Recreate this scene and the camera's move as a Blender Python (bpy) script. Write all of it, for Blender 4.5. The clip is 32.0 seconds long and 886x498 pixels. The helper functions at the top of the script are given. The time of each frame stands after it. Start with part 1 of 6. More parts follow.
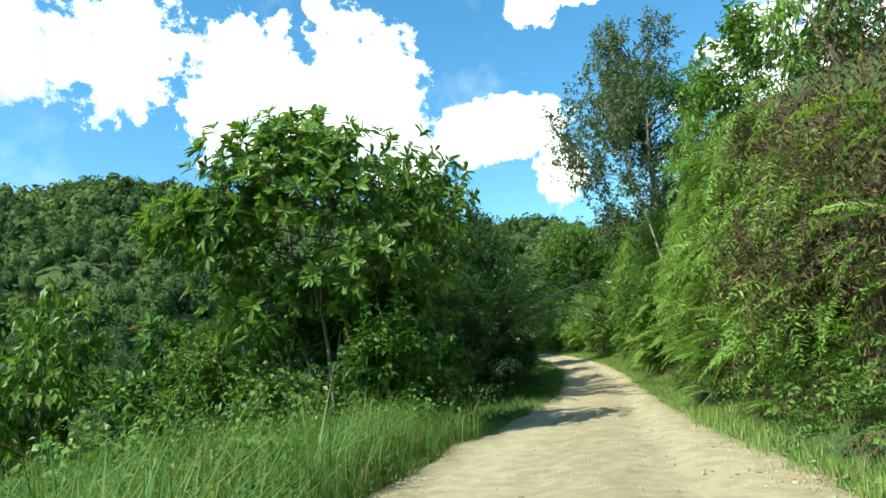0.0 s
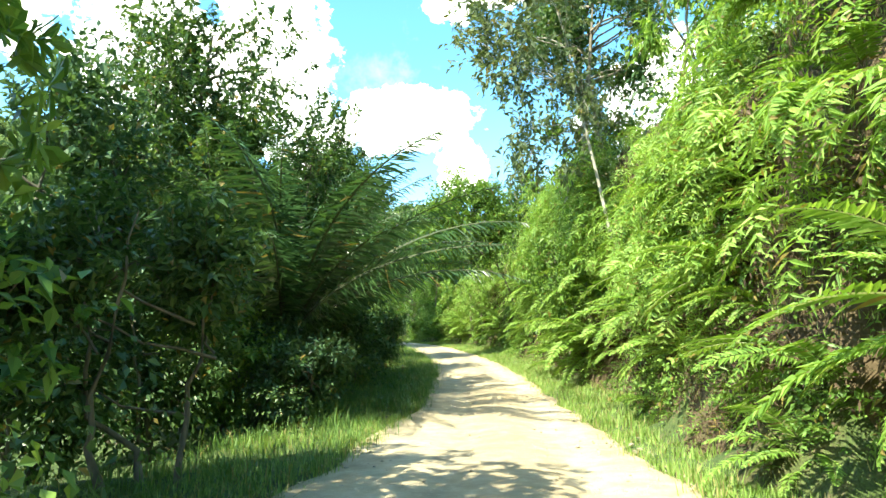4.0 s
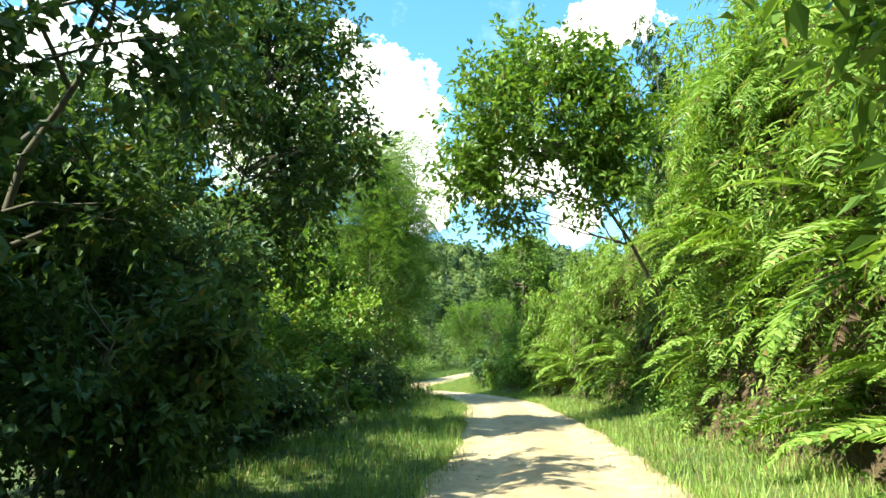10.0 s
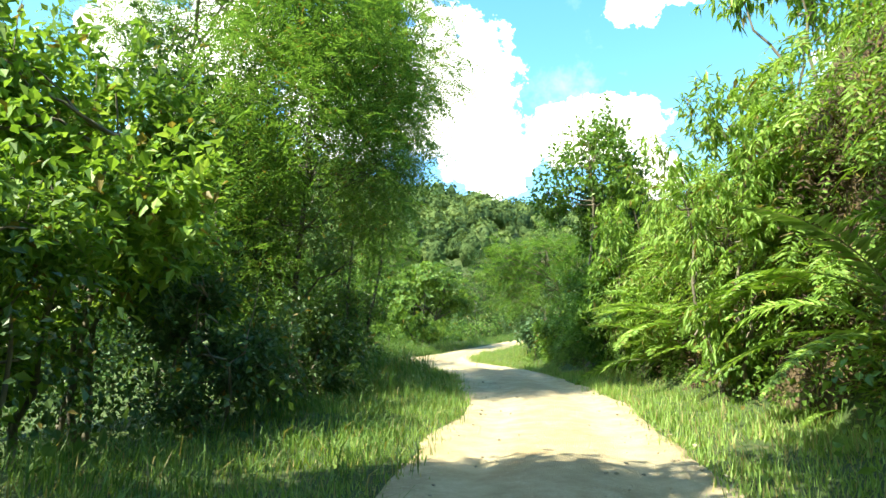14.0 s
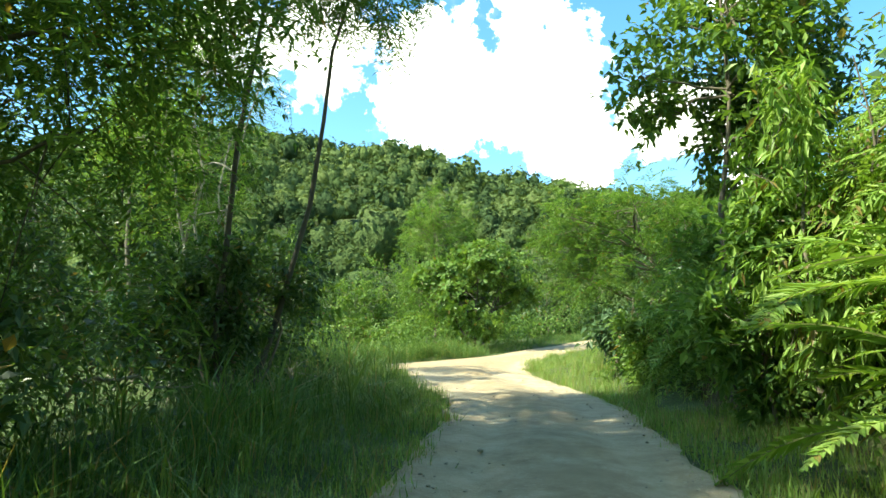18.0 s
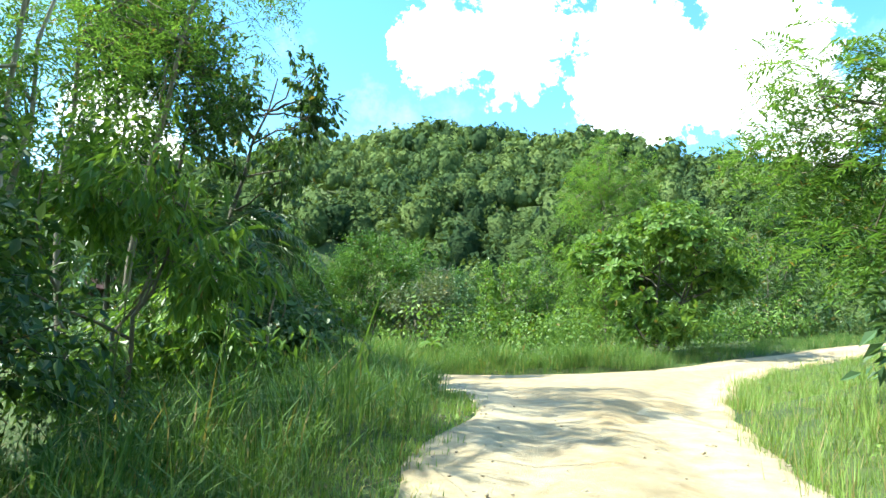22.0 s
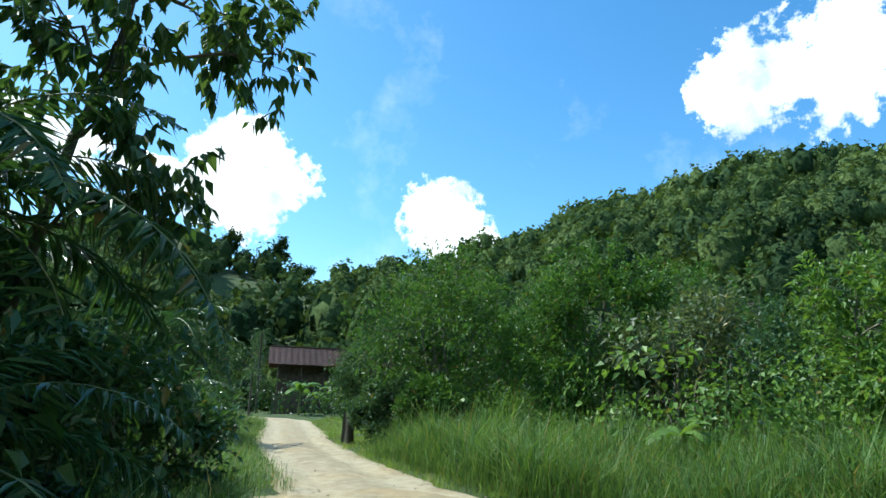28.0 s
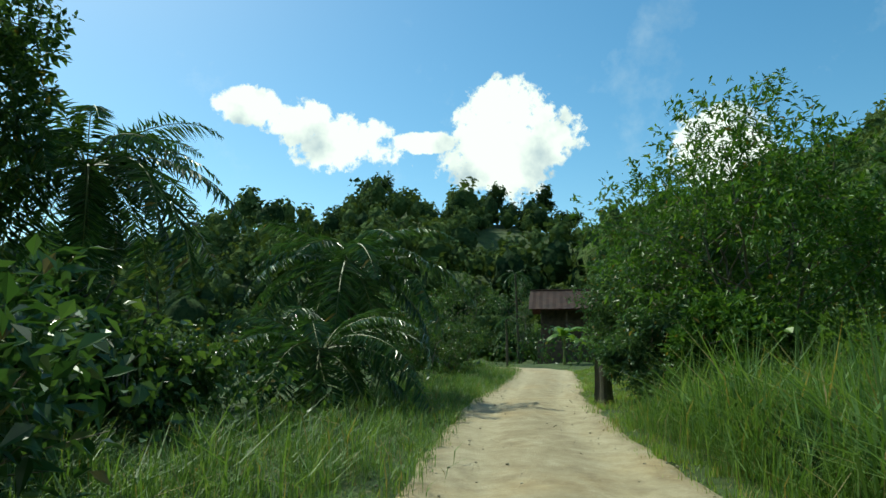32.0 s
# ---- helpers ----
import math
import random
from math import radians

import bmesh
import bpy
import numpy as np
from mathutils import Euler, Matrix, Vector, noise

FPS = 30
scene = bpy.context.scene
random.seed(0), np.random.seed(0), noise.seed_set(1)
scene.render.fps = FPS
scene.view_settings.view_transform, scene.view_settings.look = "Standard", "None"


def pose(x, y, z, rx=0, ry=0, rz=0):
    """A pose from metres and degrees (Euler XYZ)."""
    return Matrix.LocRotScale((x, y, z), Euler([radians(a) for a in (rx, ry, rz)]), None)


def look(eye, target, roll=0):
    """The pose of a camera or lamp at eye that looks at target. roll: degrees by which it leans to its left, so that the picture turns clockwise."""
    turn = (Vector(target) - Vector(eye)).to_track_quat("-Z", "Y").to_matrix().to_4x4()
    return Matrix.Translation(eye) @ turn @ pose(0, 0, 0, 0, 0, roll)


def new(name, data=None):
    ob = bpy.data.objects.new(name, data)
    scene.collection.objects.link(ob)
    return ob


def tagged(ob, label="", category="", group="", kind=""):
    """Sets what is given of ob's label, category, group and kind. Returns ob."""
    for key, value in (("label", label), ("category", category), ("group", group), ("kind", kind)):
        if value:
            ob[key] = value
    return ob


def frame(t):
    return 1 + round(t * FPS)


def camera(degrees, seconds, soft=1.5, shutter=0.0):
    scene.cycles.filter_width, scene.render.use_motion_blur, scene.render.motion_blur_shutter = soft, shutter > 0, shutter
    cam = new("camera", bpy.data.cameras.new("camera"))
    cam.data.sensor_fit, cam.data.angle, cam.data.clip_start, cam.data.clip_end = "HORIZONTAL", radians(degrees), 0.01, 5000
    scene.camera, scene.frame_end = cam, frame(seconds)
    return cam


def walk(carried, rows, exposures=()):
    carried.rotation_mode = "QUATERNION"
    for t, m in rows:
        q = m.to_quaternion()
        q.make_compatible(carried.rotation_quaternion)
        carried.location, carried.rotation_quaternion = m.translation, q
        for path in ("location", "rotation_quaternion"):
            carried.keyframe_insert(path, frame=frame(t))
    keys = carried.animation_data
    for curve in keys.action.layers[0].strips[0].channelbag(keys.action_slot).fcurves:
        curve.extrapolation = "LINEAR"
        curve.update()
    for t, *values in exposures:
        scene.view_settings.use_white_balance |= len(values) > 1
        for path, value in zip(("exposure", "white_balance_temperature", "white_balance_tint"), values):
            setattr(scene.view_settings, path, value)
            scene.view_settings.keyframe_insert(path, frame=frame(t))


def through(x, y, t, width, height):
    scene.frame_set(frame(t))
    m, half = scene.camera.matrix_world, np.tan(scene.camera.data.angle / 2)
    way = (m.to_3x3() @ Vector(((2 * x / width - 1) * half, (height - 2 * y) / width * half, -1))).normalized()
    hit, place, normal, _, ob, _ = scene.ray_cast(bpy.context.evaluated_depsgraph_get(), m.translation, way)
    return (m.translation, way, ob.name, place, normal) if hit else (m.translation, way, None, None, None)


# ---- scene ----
cam = camera(68.8, 32.0, soft=1.5)
METRES, EYE, TILT, LEAN, TURN = 85.0, 1.4, 10.5, 5.0, 0.0
ROWS = [
    (0.0, 0.0000, 0.0000, 0.0000, -0.00, 0.00, 0.00),
    (0.5, 0.0019, 0.0150, -0.0027, -0.83, -0.58, -0.35),
    (1.0, 0.0052, 0.0319, -0.0058, -3.57, 0.06, -0.14),
    (1.5, 0.0075, 0.0486, -0.0085, -4.72, -0.02, -1.36),
    (2.0, 0.0114, 0.0664, -0.0115, -5.98, 0.44, -2.94),
    (2.5, 0.0146, 0.0833, -0.0148, -6.85, 0.28, -3.62),
    (3.0, 0.0189, 0.1020, -0.0181, -7.74, 0.02, -4.03),
    (3.5, 0.0232, 0.1188, -0.0215, -8.78, -0.43, -5.28),
    (5.5, 0.0429, 0.1881, -0.0330, -9.21, -0.52, -6.99),
    (6.0, 0.0480, 0.2073, -0.0362, -5.80, -1.76, -7.37),
    (6.5, 0.0527, 0.2236, -0.0388, -6.29, -1.68, -6.86),
    (7.0, 0.0576, 0.2419, -0.0419, -5.67, -1.10, -6.90),
    (7.5, 0.0623, 0.2591, -0.0445, -4.90, -0.55, -6.72),
    (8.0, 0.0673, 0.2788, -0.0471, -3.20, 0.29, -6.16),
    (8.5, 0.0714, 0.2958, -0.0490, -2.37, 2.51, -5.06),
    (9.0, 0.0754, 0.3124, -0.0510, -1.54, 4.28, -4.84),
    (9.5, 0.0790, 0.3288, -0.0533, -0.57, 4.99, -4.30),
    (10.0, 0.0823, 0.3466, -0.0549, 0.75, 2.99, -3.91),
    (10.5, 0.0859, 0.3636, -0.0570, 1.93, 1.74, -4.08),
    (11.0, 0.0890, 0.3808, -0.0588, 2.81, 1.49, -3.64),
    (11.5, 0.0919, 0.3976, -0.0607, 3.37, 1.72, -3.86),
    (12.0, 0.0947, 0.4155, -0.0629, 4.22, 1.46, -3.73),
    (12.5, 0.0968, 0.4322, -0.0649, 4.80, 1.35, -3.35),
    (13.0, 0.0985, 0.4505, -0.0673, 5.85, 0.67, -3.07),
    (13.5, 0.1004, 0.4674, -0.0695, 6.51, 0.06, -3.28),
    (14.0, 0.1019, 0.4860, -0.0724, 7.47, -0.50, -3.50),
    (14.5, 0.1039, 0.5031, -0.0743, 7.99, -0.28, -4.14),
    (16.5, 0.1057, 0.5598, -0.0806, 11.05, -0.42, -3.50),
    (17.0, 0.1060, 0.5728, -0.0823, 12.01, -0.67, -3.93),
    (17.5, 0.1059, 0.5849, -0.0838, 13.38, -1.12, -3.84),
    (18.0, 0.1058, 0.5984, -0.0855, 14.97, -1.56, -3.77),
    (18.5, 0.1055, 0.6107, -0.0869, 16.98, -2.13, -3.85),
    (19.0, 0.1049, 0.6245, -0.0889, 19.61, -2.82, -4.31),
    (19.5, 0.1039, 0.6381, -0.0908, 21.88, -3.37, -4.29),
    (20.0, 0.1027, 0.6533, -0.0929, 24.29, -3.71, -4.81),
    (20.5, 0.1016, 0.6668, -0.0947, 26.26, -3.70, -4.90),
    (21.0, 0.0999, 0.6810, -0.0961, 28.31, -3.42, -4.15),
    (21.5, 0.0983, 0.6938, -0.0982, 30.50, -3.35, -3.19),
    (22.0, 0.0962, 0.7081, -0.1002, 32.52, -2.88, -2.11),
    (22.5, 0.0936, 0.7208, -0.1021, 34.12, -2.03, -1.53),
    (23.0, 0.0901, 0.7348, -0.1042, 35.64, -1.31, -0.50),
    (23.5, 0.0871, 0.7474, -0.1065, 36.54, -0.82, 0.35),
    (24.0, 0.0817, 0.7621, -0.1087, 37.56, -0.76, 1.21),
    (24.5, 0.0767, 0.7758, -0.1110, 38.95, -0.89, 1.66),
    (26.5, 0.0488, 0.8294, -0.1206, 47.87, 3.25, 3.49),
    (27.0, 0.0393, 0.8420, -0.1241, 51.34, 3.73, 3.57),
    (27.5, 0.0304, 0.8526, -0.1270, 55.39, 3.93, 4.21),
    (28.0, 0.0200, 0.8625, -0.1299, 59.86, 4.12, 4.72),
    (28.5, 0.0103, 0.8708, -0.1324, 63.59, 4.51, 5.15),
    (29.0, 0.0001, 0.8785, -0.1349, 67.62, 4.90, 6.13),
    (29.5, -0.0093, 0.8846, -0.1372, 71.23, 5.21, 7.18),
    (30.0, -0.0196, 0.8906, -0.1394, 74.96, 5.63, 8.08),
    (30.5, -0.0296, 0.8949, -0.1412, 78.28, 5.91, 8.54),
    (31.0, -0.0403, 0.8995, -0.1434, 81.41, 6.00, 8.90),
    (31.5, -0.0507, 0.9028, -0.1451, 83.56, 5.59, 9.59),
    (32.0, -0.0623, 0.9062, -0.1473, 84.21, 3.04, 10.00),
]
EXPOSE = [(0.0, 0.85, 6400, -8.0), (1.5, 1.4, 6750, -3.0), (3.0, 1.95, 7000, 0.0), (6.0, 2.17, 7000, 0.0), (8.0, 2.33, 7000, 0.0), (10.0, 1.86, 7000, 0.0), (11.0, 2.02, 7000, 0.0), (12.0, 1.99, 7050, 0.0),
          (13.0, 1.8, 7100, 0.0), (14.0, 1.95, 7100, 0.0), (17.0, 1.6, 7100, -1.0), (20.0, 1.62, 6800, -2.0), (22.0, 1.85, 6300, 0.0), (24.0, 1.45, 6100, 1.0), (26.5, 1.0, 5650, -1.0), (28.0, 0.62, 5750, 0.0),
          (30.0, 0.33, 6250, -2.0), (32.0, 0.03, 6550, -11.0)]
walk(cam, [(t, pose(0, 0, EYE, TILT, LEAN, TURN) @ pose(METRES * x, METRES * y, METRES * z, 90 + pitch, roll, yaw)) for t, x, y, z, yaw, pitch, roll in ROWS], EXPOSE)

# ---- sky, sun ----
SUN_AZ, SUN_EL = 127.0, 50.0          # degrees to the left of +y, and above the horizon
world = bpy.data.worlds.new("sky")
scene.world = world
world.use_nodes = True


class Nodes:
    """Short hand for building a node tree."""

    def __init__(self, tree):
        self.tree = tree
        tree.nodes.clear()

    def add(self, kind, inputs=None):
        n = self.tree.nodes.new(kind)
        for k, v in (inputs or {}).items():
            if isinstance(v, bpy.types.NodeSocket):
                self.tree.links.new(v, n.inputs[k])
            else:
                n.inputs[k].default_value = v
        return n

    def math(self, op, a, b=0.0, c=0.0, clamp=False):
        n = self.add("ShaderNodeMath", {0: a, 1: b, 2: c})
        n.operation = op
        n.use_clamp = clamp
        return n.outputs[0]

    def ramp(self, fac, *stops):
        n = self.add("ShaderNodeValToRGB", {0: fac})
        el = n.color_ramp.elements
        while len(el) < len(stops):
            el.new(0.5)
        for e, (p, c) in zip(el, stops):
            e.position, e.color = p, (*c, 1) if len(c) == 3 else c
        return n.outputs[0]

    def noise(self, vec, scale, detail=4.0, rough=0.55, out=0):
        n = self.add("ShaderNodeTexNoise", {"Scale": scale, "Detail": detail, "Roughness": rough})
        if vec is not None:
            self.tree.links.new(vec, n.inputs["Vector"])
        return n.outputs[out]

    def mix(self, fac, a, b, blend="MIX"):
        n = self.add("ShaderNodeMix")
        n.data_type, n.blend_type = "RGBA", blend
        for k, v in ((0, fac), (6, a), (7, b)):
            if isinstance(v, bpy.types.NodeSocket):
                self.tree.links.new(v, n.inputs[k])
            else:
                n.inputs[k].default_value = v if k == 0 else (*v, 1)
        return n.outputs[2]


def build_sky():
    g = Nodes(world.node_tree)
    sky = g.add("ShaderNodeTexSky")
    sky.sky_type, sky.sun_disc, sky.sun_elevation, sky.sun_rotation = "NISHITA", False, radians(SUN_EL), radians(-SUN_AZ)
    sky.air_density, sky.dust_density, sky.ozone_density = 1.0, 0.5, 1.0
    co = g.add("ShaderNodeTexCoord").outputs["Generated"]
    xyz = g.add("ShaderNodeSeparateXYZ", {0: co})
    x, y, z = xyz.outputs
    az = g.math("MULTIPLY", g.math("ARCTAN2", g.math("MULTIPLY", x, -1.0), y), 180 / math.pi)
    el = g.math("MULTIPLY", g.math("ARCSINE", z), 180 / math.pi)
    # cumulus heaps: azimuth, elevation, half width, half height
    heaps = ((27.5, 26.3, 8, 4.6), (15.5, 24.5, 7.5, 5.6), (6, 24.2, 7, 6.6), (3, 19, 5, 4), (-6.5, 20.3, 6.5, 3), (-12, 16, 2.4, 2.8), (33.5, 26, 4.5, 3.8),
             (-11.3, 29.8, 3, 1.7), (-16.8, 31.5, 4.5, 2.2), (9, 31.3, 1.3, 1.3), (60.3, 16, 4.4, 3.6), (57, 14.6, 3, 2.5), (78, 18, 6, 4), (78.5, 21, 3.6, 3.2),
             (93, 18, 5, 2.6), (97, 19.5, 3.5, 2), (86, 18.4, 4, 0.9), (101.5, 20.6, 3, 1.5), (-40, 18, 14, 8), (-75, 22, 16, 9), (150, 20, 14, 9), (-120, 25, 20, 9), (182, 24, 12, 7))
    best = None
    for a, e, ra, re in heaps:
        da = g.math("MULTIPLY", g.math("SUBTRACT", az, float(a)), 1 / ra)
        de = g.math("MULTIPLY", g.math("SUBTRACT", el, float(e)), 1 / re)
        d = g.math("SUBTRACT", 1.0, g.math("ADD", g.math("MULTIPLY", da, da), g.math("MULTIPLY", de, de)))
        best = d if best is None else g.math("MAXIMUM", best, d)
    big = g.noise(co, 8.0, 10.0, 0.62)
    fine = g.noise(co, 34.0, 6.0, 0.65)
    field = g.math("ADD", g.math("MAXIMUM", best, -1.5),
                   g.math("ADD", g.math("MULTIPLY", g.math("SUBTRACT", big, 0.5), 3.6), g.math("MULTIPLY", g.math("SUBTRACT", fine, 0.5), 2.7)))
    cover = g.ramp(g.math("MULTIPLY", g.math("ADD", field, 1.0), 0.5), (0.45, (0, 0, 0)), (0.62, (1, 1, 1)))
    wisp = g.ramp(g.noise(co, 3.2, 7.0, 0.65), (0.56, (0, 0, 0)), (0.8, (0.35, 0.35, 0.35)))
    shade = g.ramp(g.noise(co, 9.0, 5.0, 0.55), (0.33, (0.50, 0.58, 0.68)), (0.5, (1.0, 1.0, 1.0)))
    rich = g.add("ShaderNodeHueSaturation", {"Saturation": 1.3, "Hue": 0.494, "Color": sky.outputs[0]})
    bg_sky = g.add("ShaderNodeBackground", {0: rich.outputs[0], 1: 0.15})
    bg_cloud = g.add("ShaderNodeBackground", {0: shade, 1: 1.05})
    both = g.math("MAXIMUM", cover, wisp)
    mixed = g.add("ShaderNodeMixShader", {0: both, 1: bg_sky.outputs[0], 2: bg_cloud.outputs[0]})
    g.add("ShaderNodeOutputWorld", {0: mixed.outputs[0]})


build_sky()
sun = new("sun", bpy.data.lights.new("sun", "SUN"))
sun.data.energy, sun.data.angle, sun.data.color = 4.2, radians(0.53), (1.0, 0.95, 0.86)
sun_dir = Vector((-math.sin(radians(SUN_AZ)) * math.cos(radians(SUN_EL)), math.cos(radians(SUN_AZ)) * math.cos(radians(SUN_EL)), math.sin(radians(SUN_EL))))
sun.matrix_world = look(tuple(sun_dir * 200), (0, 0, 0))


# ---- materials ----
def material(name):
    m = bpy.data.materials.new(name)
    m.use_nodes = True
    return m, Nodes(m.node_tree)


def leaf_material(name, dark, mid, light, gloss=0.45, through=0.35, dry=0.02, patch_scale=0.7, dry_colour=(0.21, 0.17, 0.05), own=0.55, shine=0.22, clumps=0.0):
    """Leaves: every leaf its own tone, patches of tone over the plant, some dry ones, light that shines through."""
    m, g = material(name)
    dark, mid, light = ((r * (0.97 if clumps else 1.04), gr, b * (1.1 if clumps else 1.75) + 0.003) for r, gr, b in (dark, mid, light))
    geo = g.add("ShaderNodeNewGeometry")
    one = geo.outputs["Random Per Island"]
    patch = g.noise(geo.outputs["Position"], patch_scale, 3.0)
    ob = g.add("ShaderNodeObjectInfo").outputs["Random"]
    fac = g.math("ADD", g.math("MULTIPLY", one, own), g.math("ADD", g.math("MULTIPLY", patch, 1.15 - own), g.math("MULTIPLY", ob, 0.12)), clamp=False)
    col = g.ramp(g.math("SUBTRACT", fac, 0.15), (0.1, dark), (0.5, mid), (0.9, light))
    old = g.math("GREATER_THAN", g.math("FRACT", g.math("MULTIPLY", one, 37.7)), 1.0 - dry)
    col = g.mix(old, col, dry_colour)
    p = g.add("ShaderNodeBsdfPrincipled", {"Base Color": col, "Roughness": gloss, "Specular IOR Level": shine})
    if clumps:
        # far crowns: tufts of leaves too small to build singly, gap shade painted between them
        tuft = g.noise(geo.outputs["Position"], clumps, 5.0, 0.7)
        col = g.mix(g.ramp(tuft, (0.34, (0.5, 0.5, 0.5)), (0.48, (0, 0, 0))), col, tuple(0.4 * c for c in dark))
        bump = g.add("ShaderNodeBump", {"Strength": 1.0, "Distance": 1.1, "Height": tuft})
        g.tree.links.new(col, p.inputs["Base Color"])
        g.tree.links.new(bump.outputs[0], p.inputs["Normal"])
    warm = g.mix(1.0, col, (1.15, 1.12, 0.5), "MULTIPLY")
    t = g.add("ShaderNodeBsdfTranslucent", {"Color": warm})
    s = g.add("ShaderNodeMixShader", {0: through, 1: p.outputs[0], 2: t.outputs[0]})
    g.add("ShaderNodeOutputMaterial", {0: s.outputs[0]})
    return m


def bark_material(name, a, b, scale=9.0):
    m, g = material(name)
    co = g.add("ShaderNodeTexCoord").outputs["Object"]
    mp = g.add("ShaderNodeMapping", {0: co, 3: (1, 1, 0.25)}).outputs[0]
    n = g.noise(mp, scale, 6.0, 0.65)
    blot = g.noise(co, 1.6, 3.0)
    col = g.mix(g.math("MULTIPLY", blot, 0.5), g.ramp(n, (0.3, a), (0.7, b)), (0.10, 0.12, 0.06))
    bump = g.add("ShaderNodeBump", {"Strength": 0.5, "Distance": 0.02, "Height": n})
    p = g.add("ShaderNodeBsdfPrincipled", {"Base Color": col, "Roughness": 0.9, "Normal": bump.outputs[0]})
    g.add("ShaderNodeOutputMaterial", {0: p.outputs[0]})
    return m


def plain_material(name, a, b, scale=4.0, rough=0.8, bump=0.3):
    m, g = material(name)
    co = g.add("ShaderNodeTexCoord").outputs["Object"]
    n = g.noise(co, scale, 6.0, 0.6)
    col = g.ramp(n, (0.3, a), (0.7, b))
    bm_ = g.add("ShaderNodeBump", {"Strength": bump, "Distance": 0.02, "Height": g.noise(co, scale * 6, 5.0)})
    p = g.add("ShaderNodeBsdfPrincipled", {"Base Color": col, "Roughness": rough, "Normal": bm_.outputs[0]})
    g.add("ShaderNodeOutputMaterial", {0: p.outputs[0]})
    return m


def soil_material():
    """Green ground: soil, moss and low growth, far off woodland green."""
    m, g = material("soil_and_moss")
    pos = g.add("ShaderNodeNewGeometry").outputs["Position"]
    n1 = g.noise(pos, 0.35, 6.0, 0.6)
    n2 = g.noise(pos, 6.0, 6.0, 0.7)
    green = g.ramp(n1, (0.3, (0.03, 0.06, 0.010)), (0.55, (0.07, 0.12, 0.02)), (0.8, (0.12, 0.17, 0.03)))
    green = g.mix(g.ramp(g.noise(pos, 38.0, 4.0, 0.7), (0.4, (0, 0, 0)), (0.6, (0.75, 0.75, 0.75))), green, (0.018, 0.032, 0.008))
    soil = g.ramp(n2, (0.35, (0.10, 0.065, 0.035)), (0.7, (0.22, 0.15, 0.085)))
    col = g.mix(g.ramp(n2, (0.52, (0, 0, 0)), (0.70, (0.45, 0.45, 0.45))), green, soil)
    # bare earth where the ground is too steep for moss
    up = g.add("ShaderNodeSeparateXYZ", {0: g.add("ShaderNodeNewGeometry").outputs["True Normal"]}).outputs[2]
    earth = g.ramp(n2, (0.3, (0.045, 0.028, 0.014)), (0.7, (0.13, 0.085, 0.045)))
    col = g.mix(g.ramp(up, (0.42, (0.9, 0.9, 0.9)), (0.66, (0, 0, 0))), col, earth)
    bump = g.add("ShaderNodeBump", {"Strength": 0.8, "Distance": 0.08, "Height": n2})
    p = g.add("ShaderNodeBsdfPrincipled", {"Base Color": col, "Roughness": 0.95, "Normal": bump.outputs[0]})
    g.add("ShaderNodeOutputMaterial", {0: p.outputs[0]})
    return m


